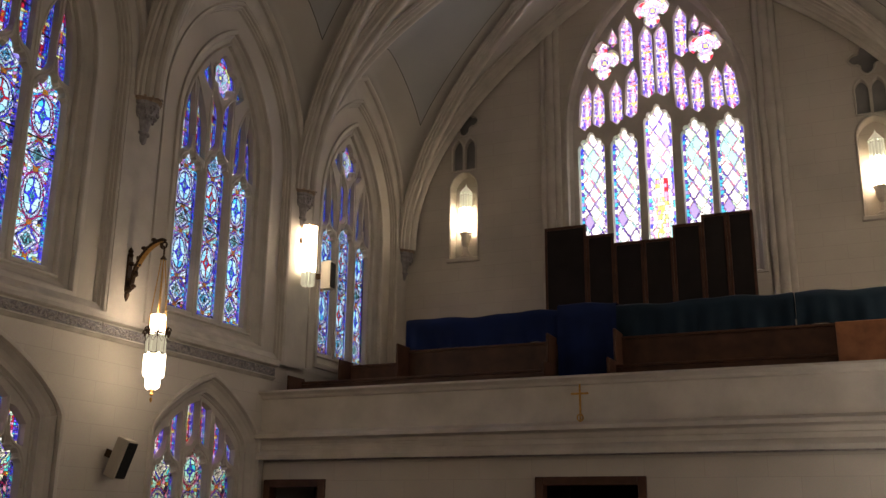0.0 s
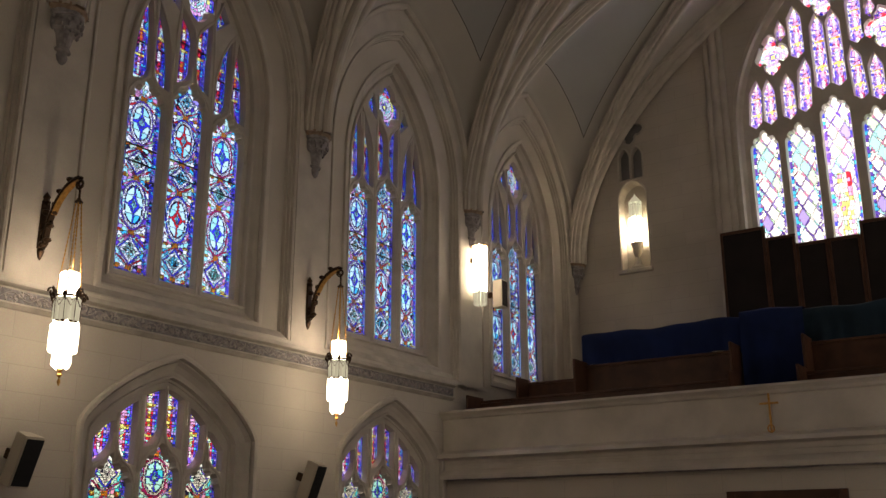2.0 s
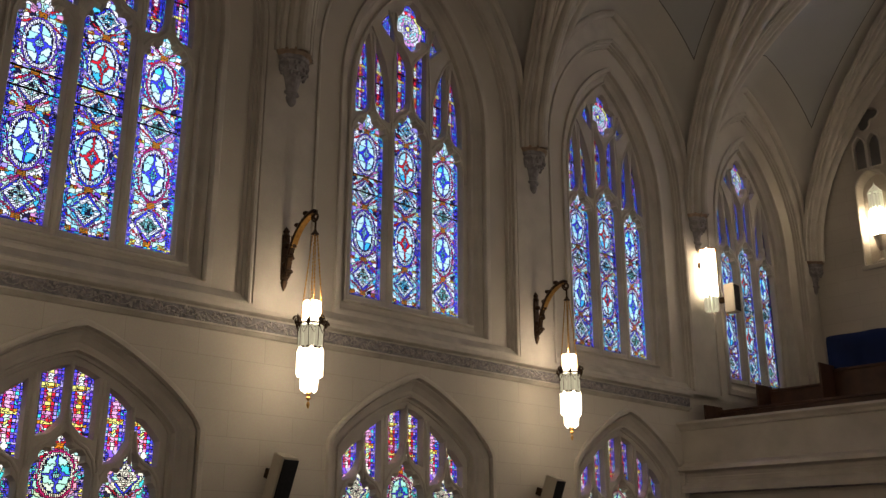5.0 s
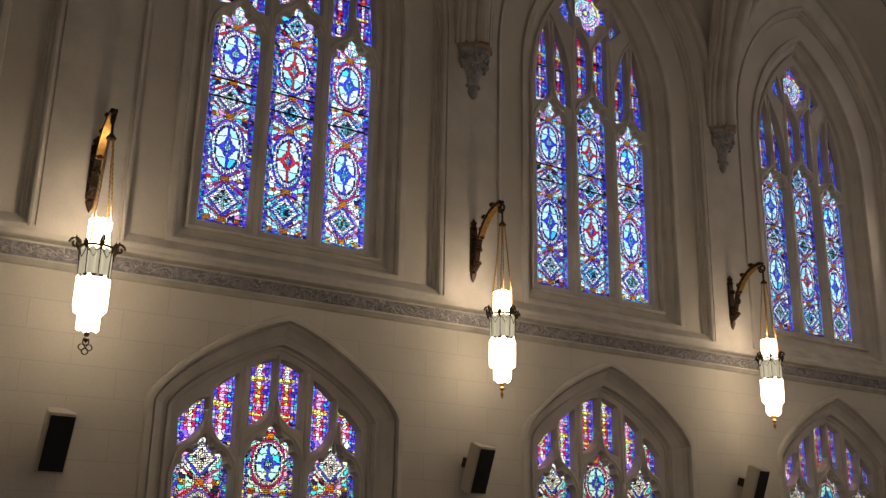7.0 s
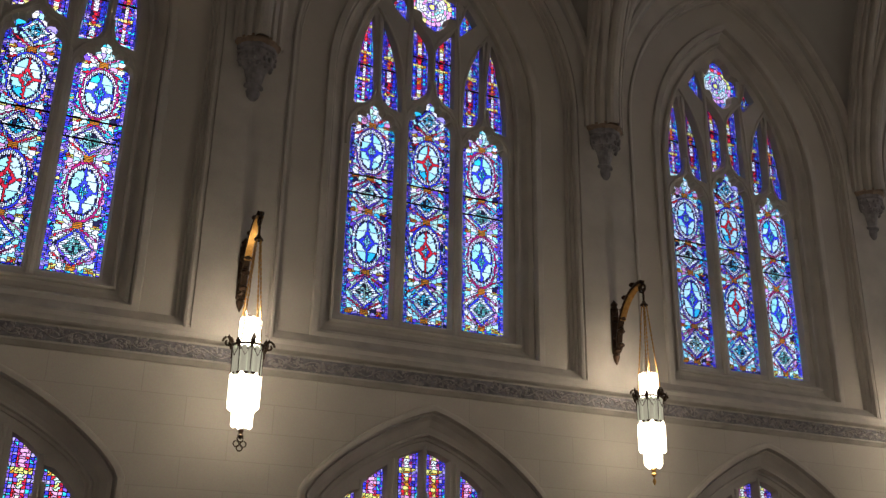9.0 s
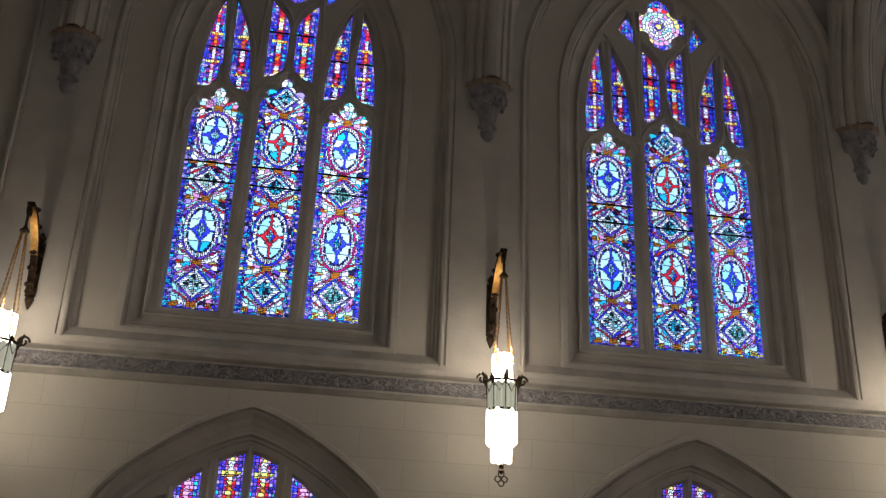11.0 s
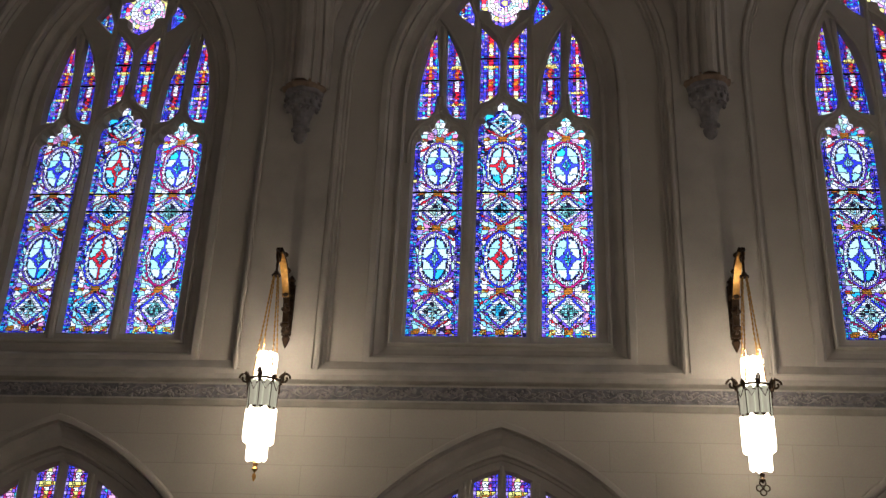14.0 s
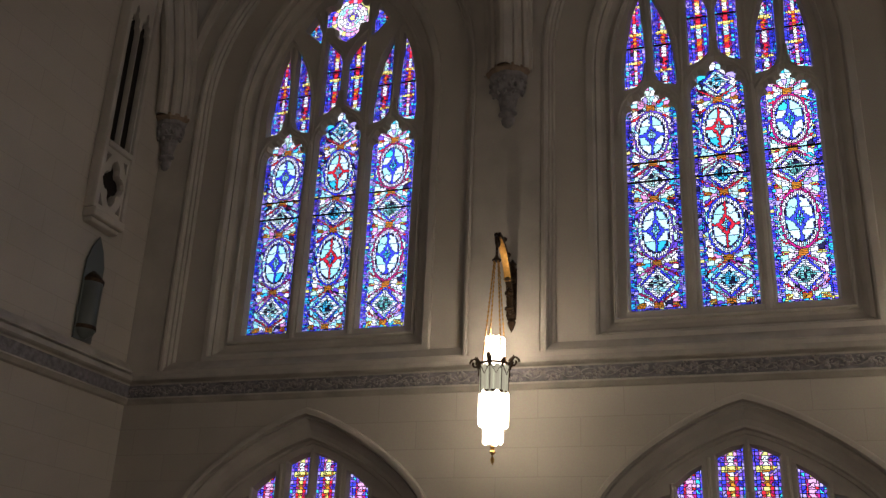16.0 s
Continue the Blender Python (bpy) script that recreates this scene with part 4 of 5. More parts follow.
tagged(part("floor", bm, M_floor), "brown tiled nave floor", "floor", kind="structure")
bm = bmesh.new()
moulding(bm, STRING, (FACE + 0.03, FRONT, 0), (6.0, FRONT, 0))
for v in bm.verts:
    v.co.y = FRONT + (v.co.y - FRONT)
for f in bm.faces:
    f.material_index = 1 if 4.25 < f.calc_center_median().z < 4.395 else 0
tagged(part("trim_string_course_front", bm, [M_trim, M_band]), "moulded string course on the chancel wall", "moulding", kind="structure")
bm = boxes((-400, 400, -400, 400, -0.6, -0.4))
tagged(part("ground", bm, M_floor), "ground outside", "ground", kind="structure")

# ---- gallery ----
GY = 11.6
bm = bmesh.new()
prof = [(0.02, 3.91), (0.16, 3.905), (0.17, 3.865), (0.13, 3.84), (0.08, 3.815), (0.06, 3.77), (0.0, 3.75), (0.0, 3.16), (0.03, 3.14), (0.1, 3.12), (0.2, 3.08), (0.22, 3.01), (0.1, 2.995), (0.01, 2.985), (0.0, 2.96), (0.0, 2.9), (-0.03, 2.88), (-0.03, 2.8), (-0.06, 2.78), (-0.1, 2.74), (-0.125, 2.70), (-0.125, 2.62)]
moulding(bm, prof, (13.7, GY, 0), (FACE + 0.05, GY, 0))
for v in bm.verts:
    v.co.y = 2 * GY - v.co.y if v.co.y > GY else v.co.y
box(bm, FACE + 0.05, 13.7, GY + 0.005, GY + 0.22, 3.0, 3.908)
tagged(part("gallery_parapet", bm, M_stone), "cream panelled gallery parapet with moulded cap and base", "parapet", kind="structure")
bm = bmesh.new()
filled(bm, [(FACE, 0), (13.7, 0), (13.7, 2.9), (FACE, 2.9)], [[(5.9, 0.02), (7.5, 0.02), (7.5, 2.14), (5.9, 2.14)], [(0.55, 0.02), (1.6, 0.02), (1.6, 2.14), (0.55, 2.14)]], lambda a, b: (a, GY + 0.14, b))
tagged(part("wall_under_gallery", bm, M_wall_x), "cream wall below the gallery with two dark doorways", "wall", kind="structure")
tagged(part("trim_gallery_band", boxes((FACE + 0.06, 13.7, GY + 0.122, GY + 0.137, 2.61, 2.78), bevel=0.004), M_frieze), "grey painted band below the gallery front", "moulding", kind="structure")
for i, (x0, x1) in enumerate(((5.9, 7.5), (0.55, 1.6))):
    d = empty(f"door_{i + 1}", pose(0, GY + 0.12, 0), "open doorway in a dark stained wooden frame", "doorway", kind="structure")
    bm = boxes((x0 - 0.13, x0 + 0.01, -0.04, 0.2, 0, 2.27), (x1 - 0.01, x1 + 0.13, -0.04, 0.2, 0, 2.27), (x0 + 0.01, x1 - 0.01, -0.04, 0.2, 2.13, 2.27), bevel=0.012)
    part("door_frame", bm, M_wood, d, "dark wooden frame")
    # near-black sheet in place of the vestibule's unlit depth
    bm = boxes((x0, x1, 1.6, 1.65, 0, 2.3))
    part("vestibule_back", bm, M_dark, d, "dark space behind")
bm = boxes((0.3, 13.7, GY + 0.2, REAR, 2.9, 3.05), (0.3, 13.7, 14.6, REAR, 3.05, 3.5))
tagged(part("floor_gallery", bm, M_wood), "stepped wooden gallery floor", "floor", kind="structure")

# ---- lamps ----


ROD = {}


def rods(name, label, parent, r, z0, z1, k, rr, mat, drop=0.0, cx=0.0):
    """A tier: a thin metal ring with upright glass rods, each a piece of its own."""
    bm = bmesh.new()
    lathe(bm, [(r - rr, z1 - 0.01), (r + rr * 0.6, z1 - 0.01), (r + rr * 0.6, z1 - 0.022), (r - rr, z1 - 0.022)], 16, (cx, 0))
    tier = part(name, bm, M_iron, parent, label)
    key = (z0, z1, rr, mat.name)
    if key not in ROD:
        bm = bmesh.new()
        lathe(bm, [(0.0, z0 - z1 - rr), (rr * 0.8, z0 - z1 - rr * 0.4), (rr, z0 - z1), (rr, 0), (rr * 0.8, rr * 0.6), (0.0, rr)], 7)
        me = bpy.data.meshes.new("glass_rod")
        bm.to_mesh(me)
        bm.free()
        me.materials.append(mat)
        me.polygons.foreach_set("use_smooth", [True] * len(me.polygons))
        ROD[key] = me
    for i in range(k):
        a = 2 * math.pi * i / k
        o = new("glass_rod", ROD[key])
        o.parent, o.location = tier, (cx + r * math.cos(a), r * math.sin(a), z1 + (drop if i % 2 else 0.0))
    return tier


def lantern(root, x, top, ring):
    """A tiered lantern of glass rods hung on four chains, its crown at top."""
    z = top
    crown = bmesh.new()
    lathe(crown, [(0.158, z), (0.17, z + 0.008), (0.17, z - 0.008), (0.158, z - 0.014)], 16, (x, 0))
    lathe(crown, [(0.148, z - 0.3), (0.156, z - 0.295), (0.156, z - 0.31), (0.148, z - 0.32)], 16, (x, 0))
    for i in range(8):
        a = 2 * math.pi * i / 8
        ca, sa = math.cos(a), math.sin(a)
        pts = []
        for k in range(15):
            t = k / 14 * 2.2 * math.pi
            rad = 0.062 * (1 - 0.6 * k / 14)
            pts.append((x + (0.21 + rad * math.cos(t)) * ca, (0.21 + rad * math.cos(t)) * sa, z + 0.02 + rad * math.sin(t)))
        for k in range(5):
            b = a + (k - 2) * 0.05
            up = 0.055 - 0.016 * abs(k - 2)
            tube(crown, [(x + 0.172 * ca, 0.172 * sa, z - 0.05 + 0.01 * k), (x + 0.2 * math.cos(b), 0.2 * math.sin(b), z + up * 0.5), (x + 0.205 * math.cos(b), 0.205 * math.sin(b), z + up)], lambda t: 0.011 * (1 - t) + 0.003, 4)
        if i % 2 == 0:
            tube(crown, pts, 0.013, 5)
            tube(crown, [(x + 0.168 * ca, 0.168 * sa, z + 0.02), (x + 0.205 * ca, 0.205 * sa, z + 0.07), (x + 0.21 * ca, 0.21 * sa, z + 0.1)], lambda t: 0.024 * (1 - t) + 0.004, 5)
        tube(crown, [(x + 0.168 * ca, 0.168 * sa, z), (x + 0.16 * ca, 0.16 * sa, z - 0.15), (x + 0.155 * ca, 0.155 * sa, z - 0.31)], 0.005, 4)
        a2 = a + math.pi / 8
        tube(crown, [(x + 0.168 * ca, 0.168 * sa, z - 0.02), (x + 0.168 * math.cos(a2), 0.168 * math.sin(a2), z - 0.13), (x + 0.168 * math.cos(a + math.pi / 4), 0.168 * math.sin(a + math.pi / 4), z - 0.02)], 0.005, 4)
    part("crown", crown, M_iron, root, "dark iron crown with scrolls and leaves")
    rods("upper_rods", "glowing cluster of glass rods", root, 0.085, z - 0.02, z + 0.27, 9, 0.032, M_lit, 0.0, x)
    rods("upper_shade", "greenish frosted glass rods", root, 0.125, z - 0.34, z - 0.04, 12, 0.034, M_dim, 0.0, x)
    rods("lower_shade", "glowing tier of glass rods", root, 0.13, z - 0.64, z - 0.35, 12, 0.036, M_lit, 0.03, x)
    rods("bottom_rods", "glowing lowest tier of glass rods", root, 0.08, z - 0.82, z - 0.6, 8, 0.032, M_lit, 0.02, x)
    bm = bmesh.new()
    lathe(bm, [(0.0, z - 0.84), (0.03, z - 0.86), (0.02, z - 0.9), (0.035, z - 0.92), (0.0, z - 0.96)], 8, (x, 0))
    if ring:
        for c, s in ((0, 0.05), (0.035, 0), (-0.035, 0), (0, -0.04)):
            tube(bm, [(x, c + 0.03 * math.cos(t * 0.63), z - 1.0 + s + 0.03 * math.sin(t * 0.63)) for t in range(11)], 0.007, 5)
    else:
        lathe(bm, [(0.0, z - 0.95), (0.018, z - 0.98), (0.022, z - 1.0), (0.012, z - 1.03), (0.0, z - 1.05)], 8, (x, 0))
    part("finial", bm, M_gilt if not ring else M_iron, root, "pierced ring finial" if ring else "small drop finial")


def wall_lamp(y, ring):
    root = empty("wall_lamp", pose(0, y, 0), "hanging glass-rod lantern, lit, on a scrolled bronze wall bracket", "wall lamp", "side wall lamps")
    bm = bmesh.new()
    box(bm, PIER, PIER + 0.035, -0.055, 0.055, 4.95, 5.55, bevel=0.012)
    lathe(bm, [(0.0, 4.80), (0.03, 4.86), (0.05, 4.92), (0.03, 4.97)], 8, (PIER + 0.015, 0))
    lathe(bm, [(0.03, 5.52), (0.06, 5.56), (0.035, 5.6), (0.05, 5.63), (0.0, 5.70)], 8, (PIER + 0.015, 0))
    for z in (5.0, 5.16, 5.42):
        bmesh.ops.create_icosphere(bm, subdivisions=2, radius=1, matrix=Matrix.Translation((PIER + 0.05, 0, z)) @ Matrix.Diagonal((0.045, 0.06, 0.045, 1)))
    part("wall_plate", bm, M_iron, root, "dark bronze leaf-shaped wall plate")
    bm = bmesh.new()
    pts = []
    for k in range(25):
        t = k / 24 * math.pi / 2
        pts.append((0.54 + 0.57 * (1 - math.cos(t)), 0, 5.0 + 0.75 * math.sin(t)))
    sw = [(-0.034, -0.024), (-0.042, 0.0), (-0.034, 0.024), (0.034, 0.024), (0.042, 0.0), (0.034, -0.024), (-0.034, -0.024)]
    sweep(bm, pts, [(-0.8, 0, 1)] * len(pts), sw)
    part("arm", bm, M_iron, root, "curved dark bronze arm")
    bm = bmesh.new()
    sweep(bm, pts[8:], [(-0.8, 0, 1)] * len(pts[8:]), [(-0.038, -0.03), (-0.038, -0.045), (0.038, -0.045), (0.038, -0.03), (-0.038, -0.03)])
    part("strap", bm, M_gilt, root, "bright gilt strap under the arm")
    for cx, cz, r0, turns, a0 in ((1.12, 5.67, 0.08, 1.6, 1.2), (0.66, 5.5, 0.055, 1.5, 2.5), (0.60, 5.25, 0.05, 1.5, 4.0), (0.56, 5.04, 0.05, 1.5, 2.0)):
        bm = bmesh.new()
        tube(bm, [(cx + r0 * (1 - 0.7 * k / 18) * math.cos(a0 + turns * 2 * math.pi * k / 18), 0, cz + r0 * (1 - 0.7 * k / 18) * math.sin(a0 + turns * 2 * math.pi * k / 18)) for k in range(19)], 0.016, 6)
        part("scroll", bm, M_iron, root, "dark bronze scroll")
    for x, z in ((0.66, 5.36), (0.62, 5.2), (0.6, 5.02), (0.75, 5.62), (0.93, 5.74)):
        bm = bmesh.new()
        bmesh.ops.create_icosphere(bm, subdivisions=2, radius=1, matrix=Matrix.Translation((x - 0.02, 0, z + 0.03)) @ Matrix.Diagonal((0.045, 0.055, 0.035, 1)))
        part("leaf_knob", bm, M_iron, root, "dark leaf knob")
    bm = bmesh.new()
    lathe(bm, [(0.0, 5.64), (0.014, 5.63), (0.014, 5.49), (0.035, 5.455), (0.05, 5.44), (0.05, 5.425), (0.0, 5.42)], 10, (1.13, 0))
    part("hook", bm, M_iron, root, "dark hook with a chain plate")
    bm = bmesh.new()
    for k in range(22):
        t0, t1 = k / 22, (k + 1.15) / 22
        tube(bm, [(0.03 + 0.11 * t, 0, -1.15 * t) for t in (t0, (t0 + t1) / 2, t1)], (lambda t: 0.004 + 0.007 * math.sin(math.pi * t)), 5)
    links = bpy.data.meshes.new("chain")
    bm.to_mesh(links)
    bm.free()
    links.materials.append(M_gilt)
    for i in range(4):
        o = new("chain", links)
        o.parent, o.matrix_basis = root, pose(1.13, 0, 5.43, 0, 0, 45 + 90 * i)
    lantern(root, 1.13, 4.25, ring)
    return root


lamp = wall_lamp(-7.41, False)
wall_lamp(-2.41, True)
for y in (2.53, 7.47):
    copy_thing(lamp, pose(0, y, 0))
# unseen east lanterns, mirrored from the west to brighten the gallery front
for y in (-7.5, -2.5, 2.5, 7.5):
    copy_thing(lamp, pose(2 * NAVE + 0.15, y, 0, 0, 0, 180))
# point lamps added above the rods; the last four hang on the unseen wall
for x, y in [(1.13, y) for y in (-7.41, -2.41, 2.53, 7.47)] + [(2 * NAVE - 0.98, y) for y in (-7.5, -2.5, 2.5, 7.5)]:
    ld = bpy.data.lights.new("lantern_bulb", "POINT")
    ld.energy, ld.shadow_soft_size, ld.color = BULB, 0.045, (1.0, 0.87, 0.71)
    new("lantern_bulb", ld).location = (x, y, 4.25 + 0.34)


def sconce(at):
    """A lantern fixed close to the wall below a corbel."""
    root = empty("wall_sconce", at, "lit glass-rod lantern fixed to the pier below its corbel", "wall lamp")
    z = 7.42
    rods("shade", "glowing glass rods", root, 0.12, z - 0.95, z, 11, 0.035, M_lit, 0.03)
    rods("lower_rods", "frosted lower rods", root, 0.11, z - 1.22, z - 0.92, 10, 0.032, M_dim)
    bm = bmesh.new()
    lathe(bm, [(0.18, z + 0.02), (0.185, z + 0.035), (0.11, z + 0.06), (0.03, z + 0.09), (0.0, z + 0.1)], 12)
    part("cap", bm, M_gilt, root, "shallow gilt cap")
    bm = boxes((-0.22, -0.1, -0.03, 0.03, z - 0.3, z - 0.2), bevel=0.006)
    part("bracket", bm, M_iron, root, "dark metal cap and bracket")
    return root


sc = sconce(pose(PIER + 0.22, 12.5, 0))
# unseen east twin, mirrored to light the gallery's right end
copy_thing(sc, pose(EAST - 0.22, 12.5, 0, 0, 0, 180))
# fill lamp added by the east sconce to brighten parapet and end wall
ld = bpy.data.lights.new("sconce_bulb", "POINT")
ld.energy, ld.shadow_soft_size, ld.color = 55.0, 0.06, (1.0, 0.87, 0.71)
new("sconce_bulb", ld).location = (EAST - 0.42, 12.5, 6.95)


def niche_lamp(at):
    root = empty("niche_lamp", at, "lit glass lantern standing in a pointed wall niche", "niche lamp", "rear niche lamps")
    rods("shade", "glowing glass rods", root, 0.14, 8.68, 9.2, 12, 0.04, M_niche, 0.03)
    rods("upper_shade", "frosted upper rods", root, 0.13, 9.28, 9.62, 12, 0.036, M_dim, 0.03)
    bm = bmesh.new()
    lathe(bm, [(0.16, 7.93), (0.16, 8.0), (0.09, 8.06), (0.05, 8.25), (0.1, 8.34), (0.13, 8.52), (0.17, 8.62), (0.0, 8.63)], 12)
    part("pedestal", bm, M_stone, root, "small carved pedestal")
    bm = bmesh.new()
    lathe(bm, [(0.17, 9.66), (0.17, 9.69), (0.1, 9.78), (0.03, 9.86), (0.0, 9.95)], 10)
    part("cap", bm, M_dim, root, "frosted pointed cap")
    return root


for c in NICHES:
    niche_lamp(pose(c, REAR + 0.14, 0))
    bm = bmesh.new()
    box(bm, c - 0.44, c + 0.44, REAR - 0.1, REAR + 0.02, 7.82, 7.92, bevel=0.02)
    tagged(part("niche_sill", bm, M_stone), "plain stone sill of the lamp niche", "sill", "niche sills", "structure")
    frame_bm = bmesh.new()
    for h in (niche_outline(c, 0.39, 7.92, 9.75, 10.24), niche_outline(c + 0.17, 0.16, 10.26, 10.85, 11.13), niche_outline(c - 0.17, 0.16, 10.26, 10.85, 11.13), moved(quatrefoil(11.6, 0.385), c)):
        tube(frame_bm, [(a, REAR - 0.01, b) for a, b in h + h[:1]], 0.028, 6)
    tagged(smooth(part("trim_niche_tracery", frame_bm, M_stone)), "rounded stone mouldings framing the niche and its blind tracery", "moulding", "niche tracery", "structure")

# ---- loudspeakers ----


def speaker(at):
    root = empty("loudspeaker", at, "cream wall loudspeaker with a black grille, angled along the nave", "loudspeaker", "side wall loudspeakers")
    bm = bmesh.new()
    outline = [(-0.1, -0.05), (0.1, -0.05), (0.135, 0.15), (0.135, 0.19), (-0.135, 0.19), (-0.135, 0.15)]
    rows = loft(bm, [[(b, a, z) for a, b in outline] for z in (-0.3, 0.3)])
    bm.faces.new(rows[0][::-1])
    bm.faces.new(rows[1])
    bmesh.ops.bevel(bm, geom=list(bm.edges), offset=0.012, segments=2, affect="EDGES")
    part("cabinet", bm, M_speaker, root, "cream moulded cabinet")
    bm = boxes((0.186, 0.2, -0.12, 0.12, -0.275, 0.275), bevel=0.008)
    part("grille", bm, M_grille, root, "black cloth grille")
    bm = boxes((-0.2, -0.04, -0.03, 0.03, -0.06, 0.06), bevel=0.005)
    part("bracket", bm, M_iron, root, "short metal bracket")
    return root


spk = speaker(pose(0.56, -2.5, 2.42, 0, 20, 7))
for y in (-7.5, 2.5, 7.5):
    copy_thing(spk, pose(0.56, y, 2.42, 0, 20, 7))
copy_thing(spk, pose(0.56, 13.35, 6.6, 0, 0, 4))

# ---- gallery furniture ----
bm = bmesh.new()
for i, (x0, x1, top) in enumerate(((4.39, 5.39, 8.24), (5.39, 6.03, 7.96), (6.03, 6.7, 7.72), (6.7, 7.36, 7.72), (7.36, 8.0, 8.0), (8.0, 8.55, 8.16), (8.55, 9.1, 8.16))):
    root = empty("organ_screen_panel", pose(0, 16.9, 0), "dark wooden screen panel of stepped height before the end window", "organ screen", "organ screen panels")
    bm = boxes((x0 + 0.001, x1 - 0.001, 0, 0.06, 3.5, top), bevel=0.01)
    part("board", bm, M_pipe, root)
    bm = boxes((x0 + 0.005, x0 + 0.06, -0.03, -0.001, 3.5, top - 0.01), (x1 - 0.06, x1 - 0.005, -0.03, -0.001, 3.5, top - 0.01), (x0 + 0.06, x1 - 0.06, -0.03, -0.001, top - 0.08, top - 0.01), bevel=0.006)
    part("frame", bm, M_wood, root)


def drape(name, x0, x1, y, z0, z1, mat, label, seed):
    """Cloth hung over a rail: a top roll and a front fall with soft folds."""
    rng = random.Random(seed)
    ph = [rng.uniform(0, 6.28) for _ in range(4)]
    bm = bmesh.new()
    nx = max(6, int((x1 - x0) / 0.06))
    loops = []
    for i in range(nx + 1):
        x = x0 + (x1 - x0) * i / nx
        fold = 0.02 * math.sin(x * 9 + ph[0]) + 0.012 * math.sin(x * 23 + ph[1])
        sag = 0.02 * math.sin(x * 3 + ph[2]) + 0.012 * math.sin(x * 7 + ph[3])
        row = [(x, y + 0.3, z0 + 0.2), (x, y + 0.28, z1 + sag - 0.03), (x, y + 0.2, z1 + sag), (x, y + 0.06, z1 + sag), (x, y, z1 + sag - 0.04)]
        for k in range(1, 7):
            t = k / 6
            row.append((x, y - 0.01 - fold * t * 1.5, z1 + sag - 0.04 + (z0 + sag - z1 + 0.04) * t))
        loops.append(row)
    loft(bm, loops, closed=False)
    ob = smooth(part(name, bm, mat))
    hem = bmesh.new()
    tube(hem, [(a, b - 0.004, c) for a, b, c in (row[-1] for row in loops)], 0.012, 5)
    smooth(part("hem", hem, mat, ob, "stitched lower hem"))
    return tagged(ob, label, "cloth cover")


drape("cloth_cover", 2.6, 5.85, 13.2, 4.80, 5.45, M_cloth, "dark blue cloth draped over the choir rail", 1)
drape("cloth_cover", 6.85, 10.0, 13.2, 4.80, 5.44, M_cloth_teal, "faded teal-blue cloth draped over the choir rail", 2)
drape("cloth_cover", 10.02, 13.6, 13.2, 4.80, 5.42, M_cloth_teal, "faded teal-blue cloth draped over the choir rail", 3)
drape("cloth_cover", 5.8, 6.92, 13.1, 4.1, 5.5, M_cloth, "royal blue cloth covering the organ console", 4)
bm = boxes((5.9, 6.85, 13.2, 13.9, 3.05, 5.4), bevel=0.03)
tagged(part("organ_console", bm, M_wood), "wooden organ console under a blue cloth", "organ console")


def pew(at, length, high):
    root = empty("choir_pew", at, "dark stained wooden choir pew", "pew", "gallery pews")
    part("seat", boxes((0, length, -0.45, -0.02, 0.4, 0.45), bevel=0.01), M_wood, root)
    part("backrest", boxes((0.0, length, -0.02, 0.04, 0.1, high), (0, length, -0.04, 0.07, high, high + 0.05), bevel=0.01), M_wood, root)
    for x in (-0.05, length):
        part("pew_end", boxes((x, x + 0.05, -0.5, 0.1, 0, high + 0.12), bevel=0.015), M_wood, root)
    return root


pew(pose(2.7, 13.15, 3.05), 3.0, 1.72)
pew(pose(7.0, 13.15, 3.05), 6.5, 1.72)
pew(pose(0.6, 12.6, 3.05), 5.2, 1.12)
pew(pose(7.0, 12.6, 3.05), 6.5, 1.12)
pew(pose(0.6, 14.6, 3.5), 1.7, 1.3)
bm = boxes((10.65, 11.7, 12.2, 12.5, 3.05, 4.66), bevel=0.02)
tagged(part("wooden_cabinet", bm, M_wood_red), "reddish wooden cabinet standing behind the parapet", "cabinet")

# gilt cross on the parapet
root = empty("parapet_cross", pose(6.62, GY - 0.03, 3.15), "thin gilt metal cross fixed to the gallery parapet", "cross")
part("upright", boxes((-0.016, 0.016, -0.02, 0.0, 0.0, 0.62), bevel=0.004), M_gilt, root)
part("crossbar", boxes((-0.15, 0.15, -0.026, -0.021, 0.44, 0.475), bevel=0.002), M_gilt, root)
bm = bmesh.new()
tube(bm, [(0.05 * math.cos(a * 0.6), -0.03, 0.06 + 0.06 * math.sin(a * 0.6)) for a in range(12)], 0.012, 6)
smooth(part("loop", bm, M_gilt, root, "small gilt loop at the foot"))

# ---- things on the chancel wall ----
niche = empty("tracery_opening", pose(1.47, FRONT, 0) @ Matrix.Diagonal((0.66, 1.4, 1, 1)), "tall dark wall opening with a pierced stone balustrade and moulded sill", "wall opening", kind="structure")
bm = boxes((-0.46, 0.46, 0.0, 0.14, 6.22, 6.34), (-0.42, 0.42, 0.0, 0.1, 6.16, 6.22), bevel=0.02)
part("sill", bm, M_stone, niche, "moulded stone sill")
out = [(-0.36, 6.34), (0.36, 6.34), (0.36, 7.22), (-0.36, 7.22)]
holes = [moved(quatrefoil(6.78, 0.3), 0.0)] + [[(s * 0.31, z), (s * 0.2, z), (s * 0.31, z + 0.14 * k)][:: (1 if s * k > 0 else -1)] for s in (-1, 1) for z, k in ((6.42, 1), (7.14, -1))]
bm = pierced(out, holes, 0.1, 0.03, lambda d, a, b: (a, d, b), 0.012, 0.03)
part("balustrade", bm, M_stone, niche, "pierced stone panel")
part("rail", boxes((-0.38, 0.38, 0.0, 0.13, 7.22, 7.3), bevel=0.015), M_stone, niche)
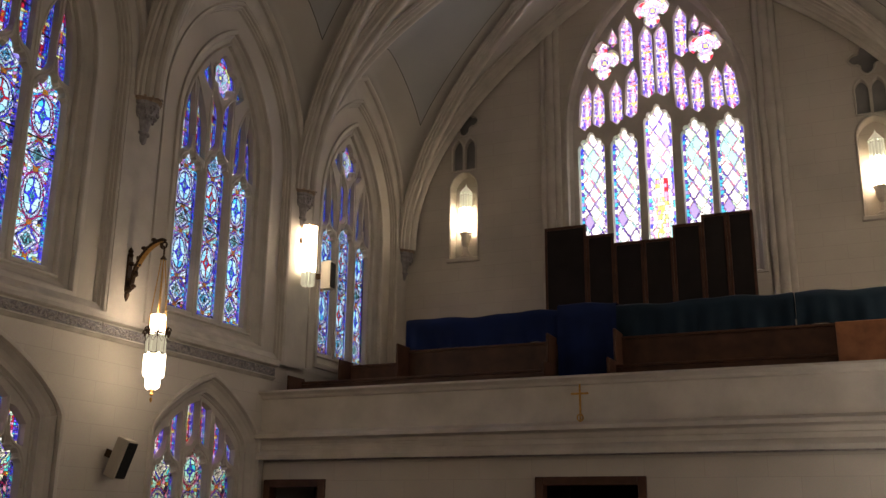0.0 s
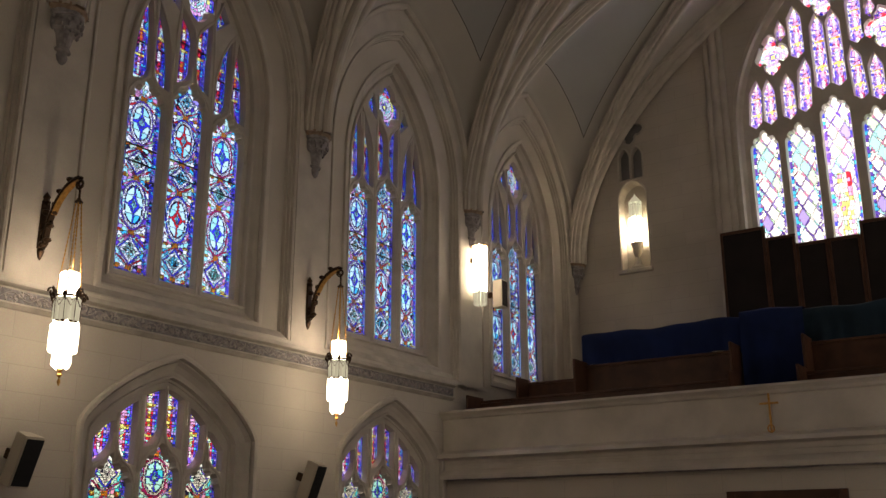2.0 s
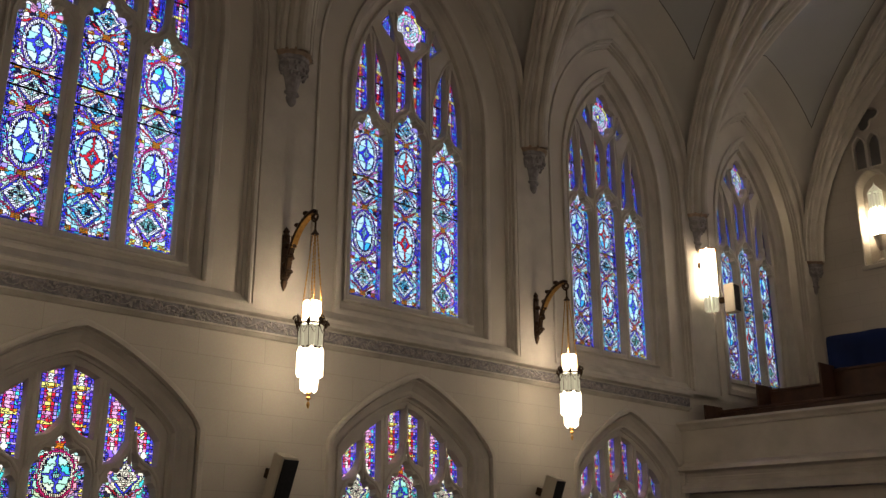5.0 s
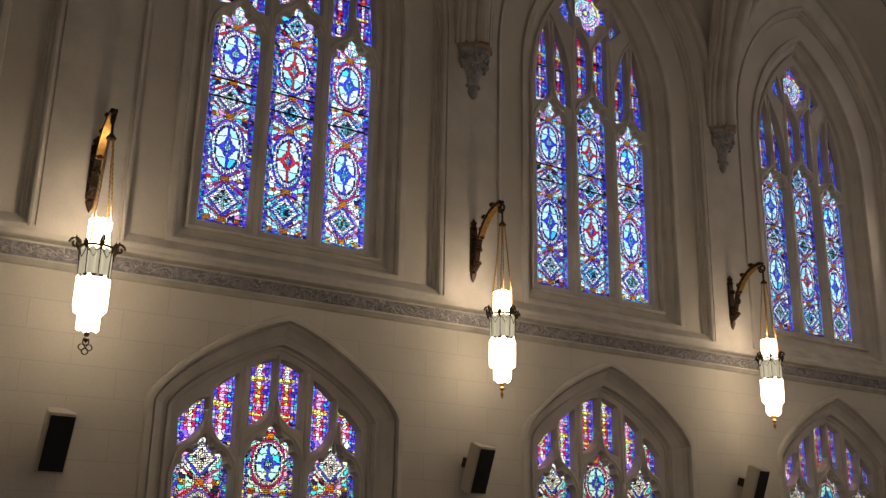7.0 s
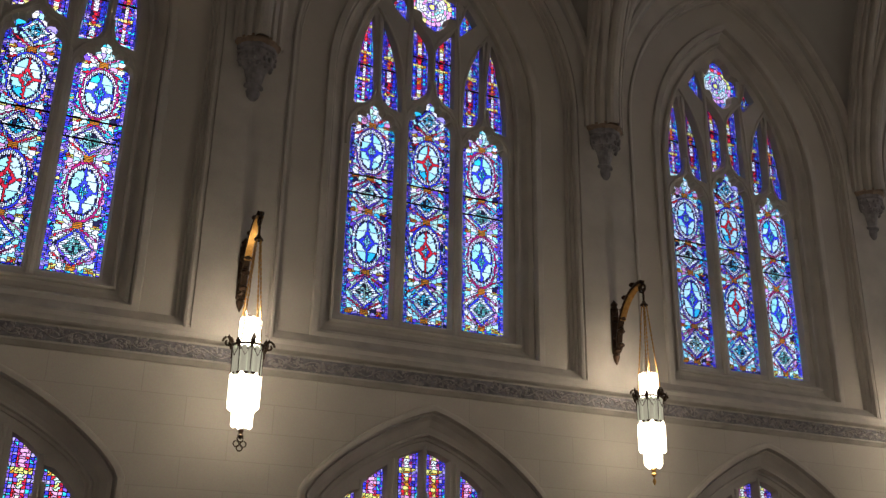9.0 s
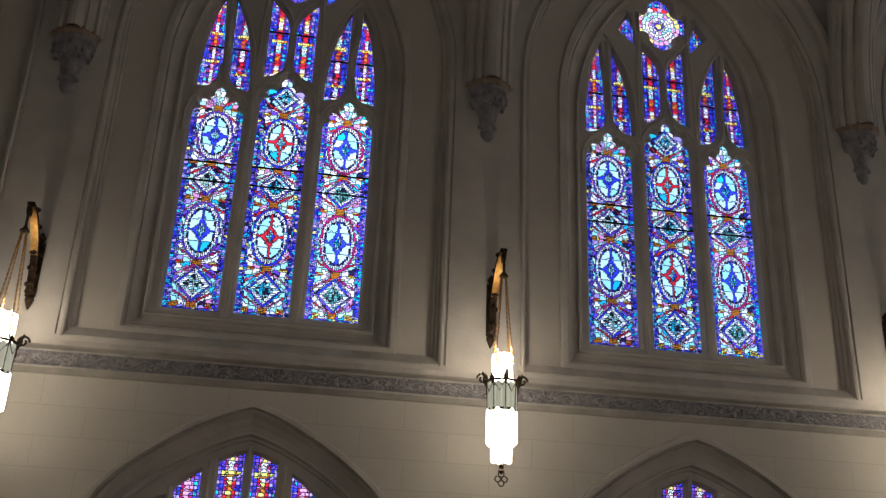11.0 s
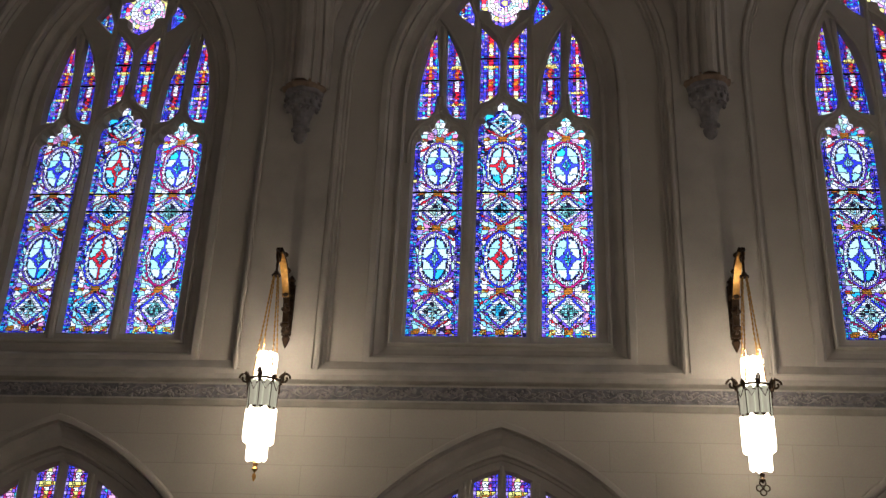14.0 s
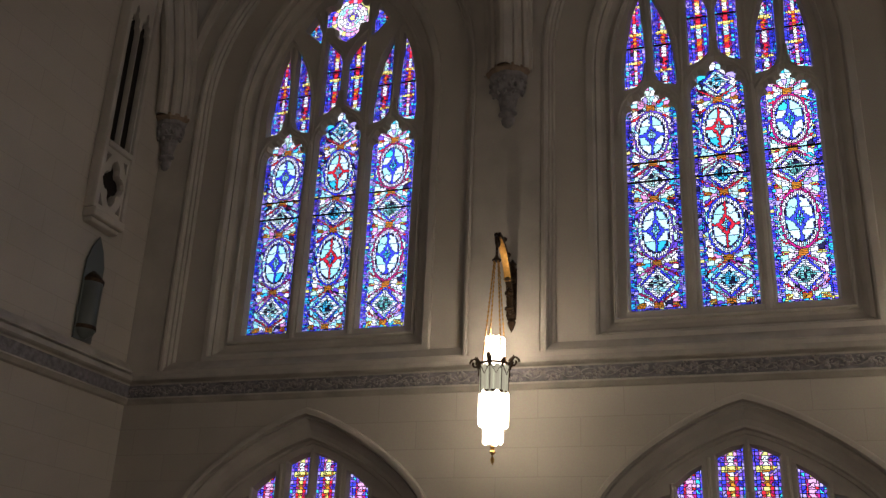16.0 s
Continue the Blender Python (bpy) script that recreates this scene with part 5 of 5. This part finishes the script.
for x0, x1 in ((-0.48, -0.36), (0.36, 0.48)):
    part("jamb", boxes((x0, x1, 0.0, 0.12, 6.34, 11.0), bevel=0.02), M_stone, niche, "plain stone jamb")
out = arch(0.36, 9.2, 9.9, 7.3)
part("screen", pierced([(-0.36, 7.3), (0.36, 7.3), (0.36, 10.6), (-0.36, 10.6)], [moved(lancet(0.15, 7.34, 9.1), s * 0.17) for s in (-1, 1)] + [moved(quatrefoil(9.95, 0.24), 0)], 0.09, 0.03, lambda d, a, b: (a, d, b), 0.012, 0.03), M_stone, niche, "stone screen of two lights")
# solid wall behind: the sheet's black paints in the opening's shade
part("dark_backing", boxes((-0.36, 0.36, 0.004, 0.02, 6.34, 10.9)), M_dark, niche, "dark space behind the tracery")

unlit = empty("unlit_sconce", pose(1.4, FRONT, 0), "unlit half-round lantern of greenish glass on a pointed back plate", "wall lamp")
bm = bmesh.new()
filled(bm, [(-0.17, 4.72), (0.17, 4.72), (0.17, 5.72), (0.1, 5.92), (0.0, 6.08), (-0.1, 5.92), (-0.17, 5.72)], [], lambda a, b: (a, 0.02, b))
bmesh.ops.solidify(bm, geom=bm.faces[:], thickness=0.02)
part("back_plate", bm, M_green, unlit, "grey pointed back plate")
bm = bmesh.new()
lathe(bm, [(0.05, 4.74), (0.13, 4.8), (0.15, 4.86), (0.15, 5.45), (0.14, 5.47)], 12, (0, 0.02), 0.0, math.pi)
smooth(part("glass_body", bm, M_green, unlit, "greenish frosted glass"))
bm = bmesh.new()
lathe(bm, [(0.155, 5.45), (0.16, 5.49), (0.1, 5.56), (0.03, 5.62), (0.0, 5.64)], 12, (0, 0.02), 0.0, math.pi)
part("cap", bm, M_iron, unlit, "dark metal cap")
bm = bmesh.new()
lathe(bm, [(0.156, 4.85), (0.16, 4.87), (0.156, 4.9)], 12, (0, 0.02), 0.0, math.pi)
part("band", bm, M_iron, unlit, "dark metal band")

root = empty("gilt_bracket", pose(2.72, FRONT + 0.02, 2.93), "small gilt bracket on the chancel wall", "bracket")
part("upright", boxes((-0.03, 0.03, 0, 0.03, 0.0, 0.36), bevel=0.008), M_gilt, root)
part("foot", boxes((-0.2, 0.2, 0, 0.05, -0.06, 0.0), bevel=0.008), M_gilt, root)
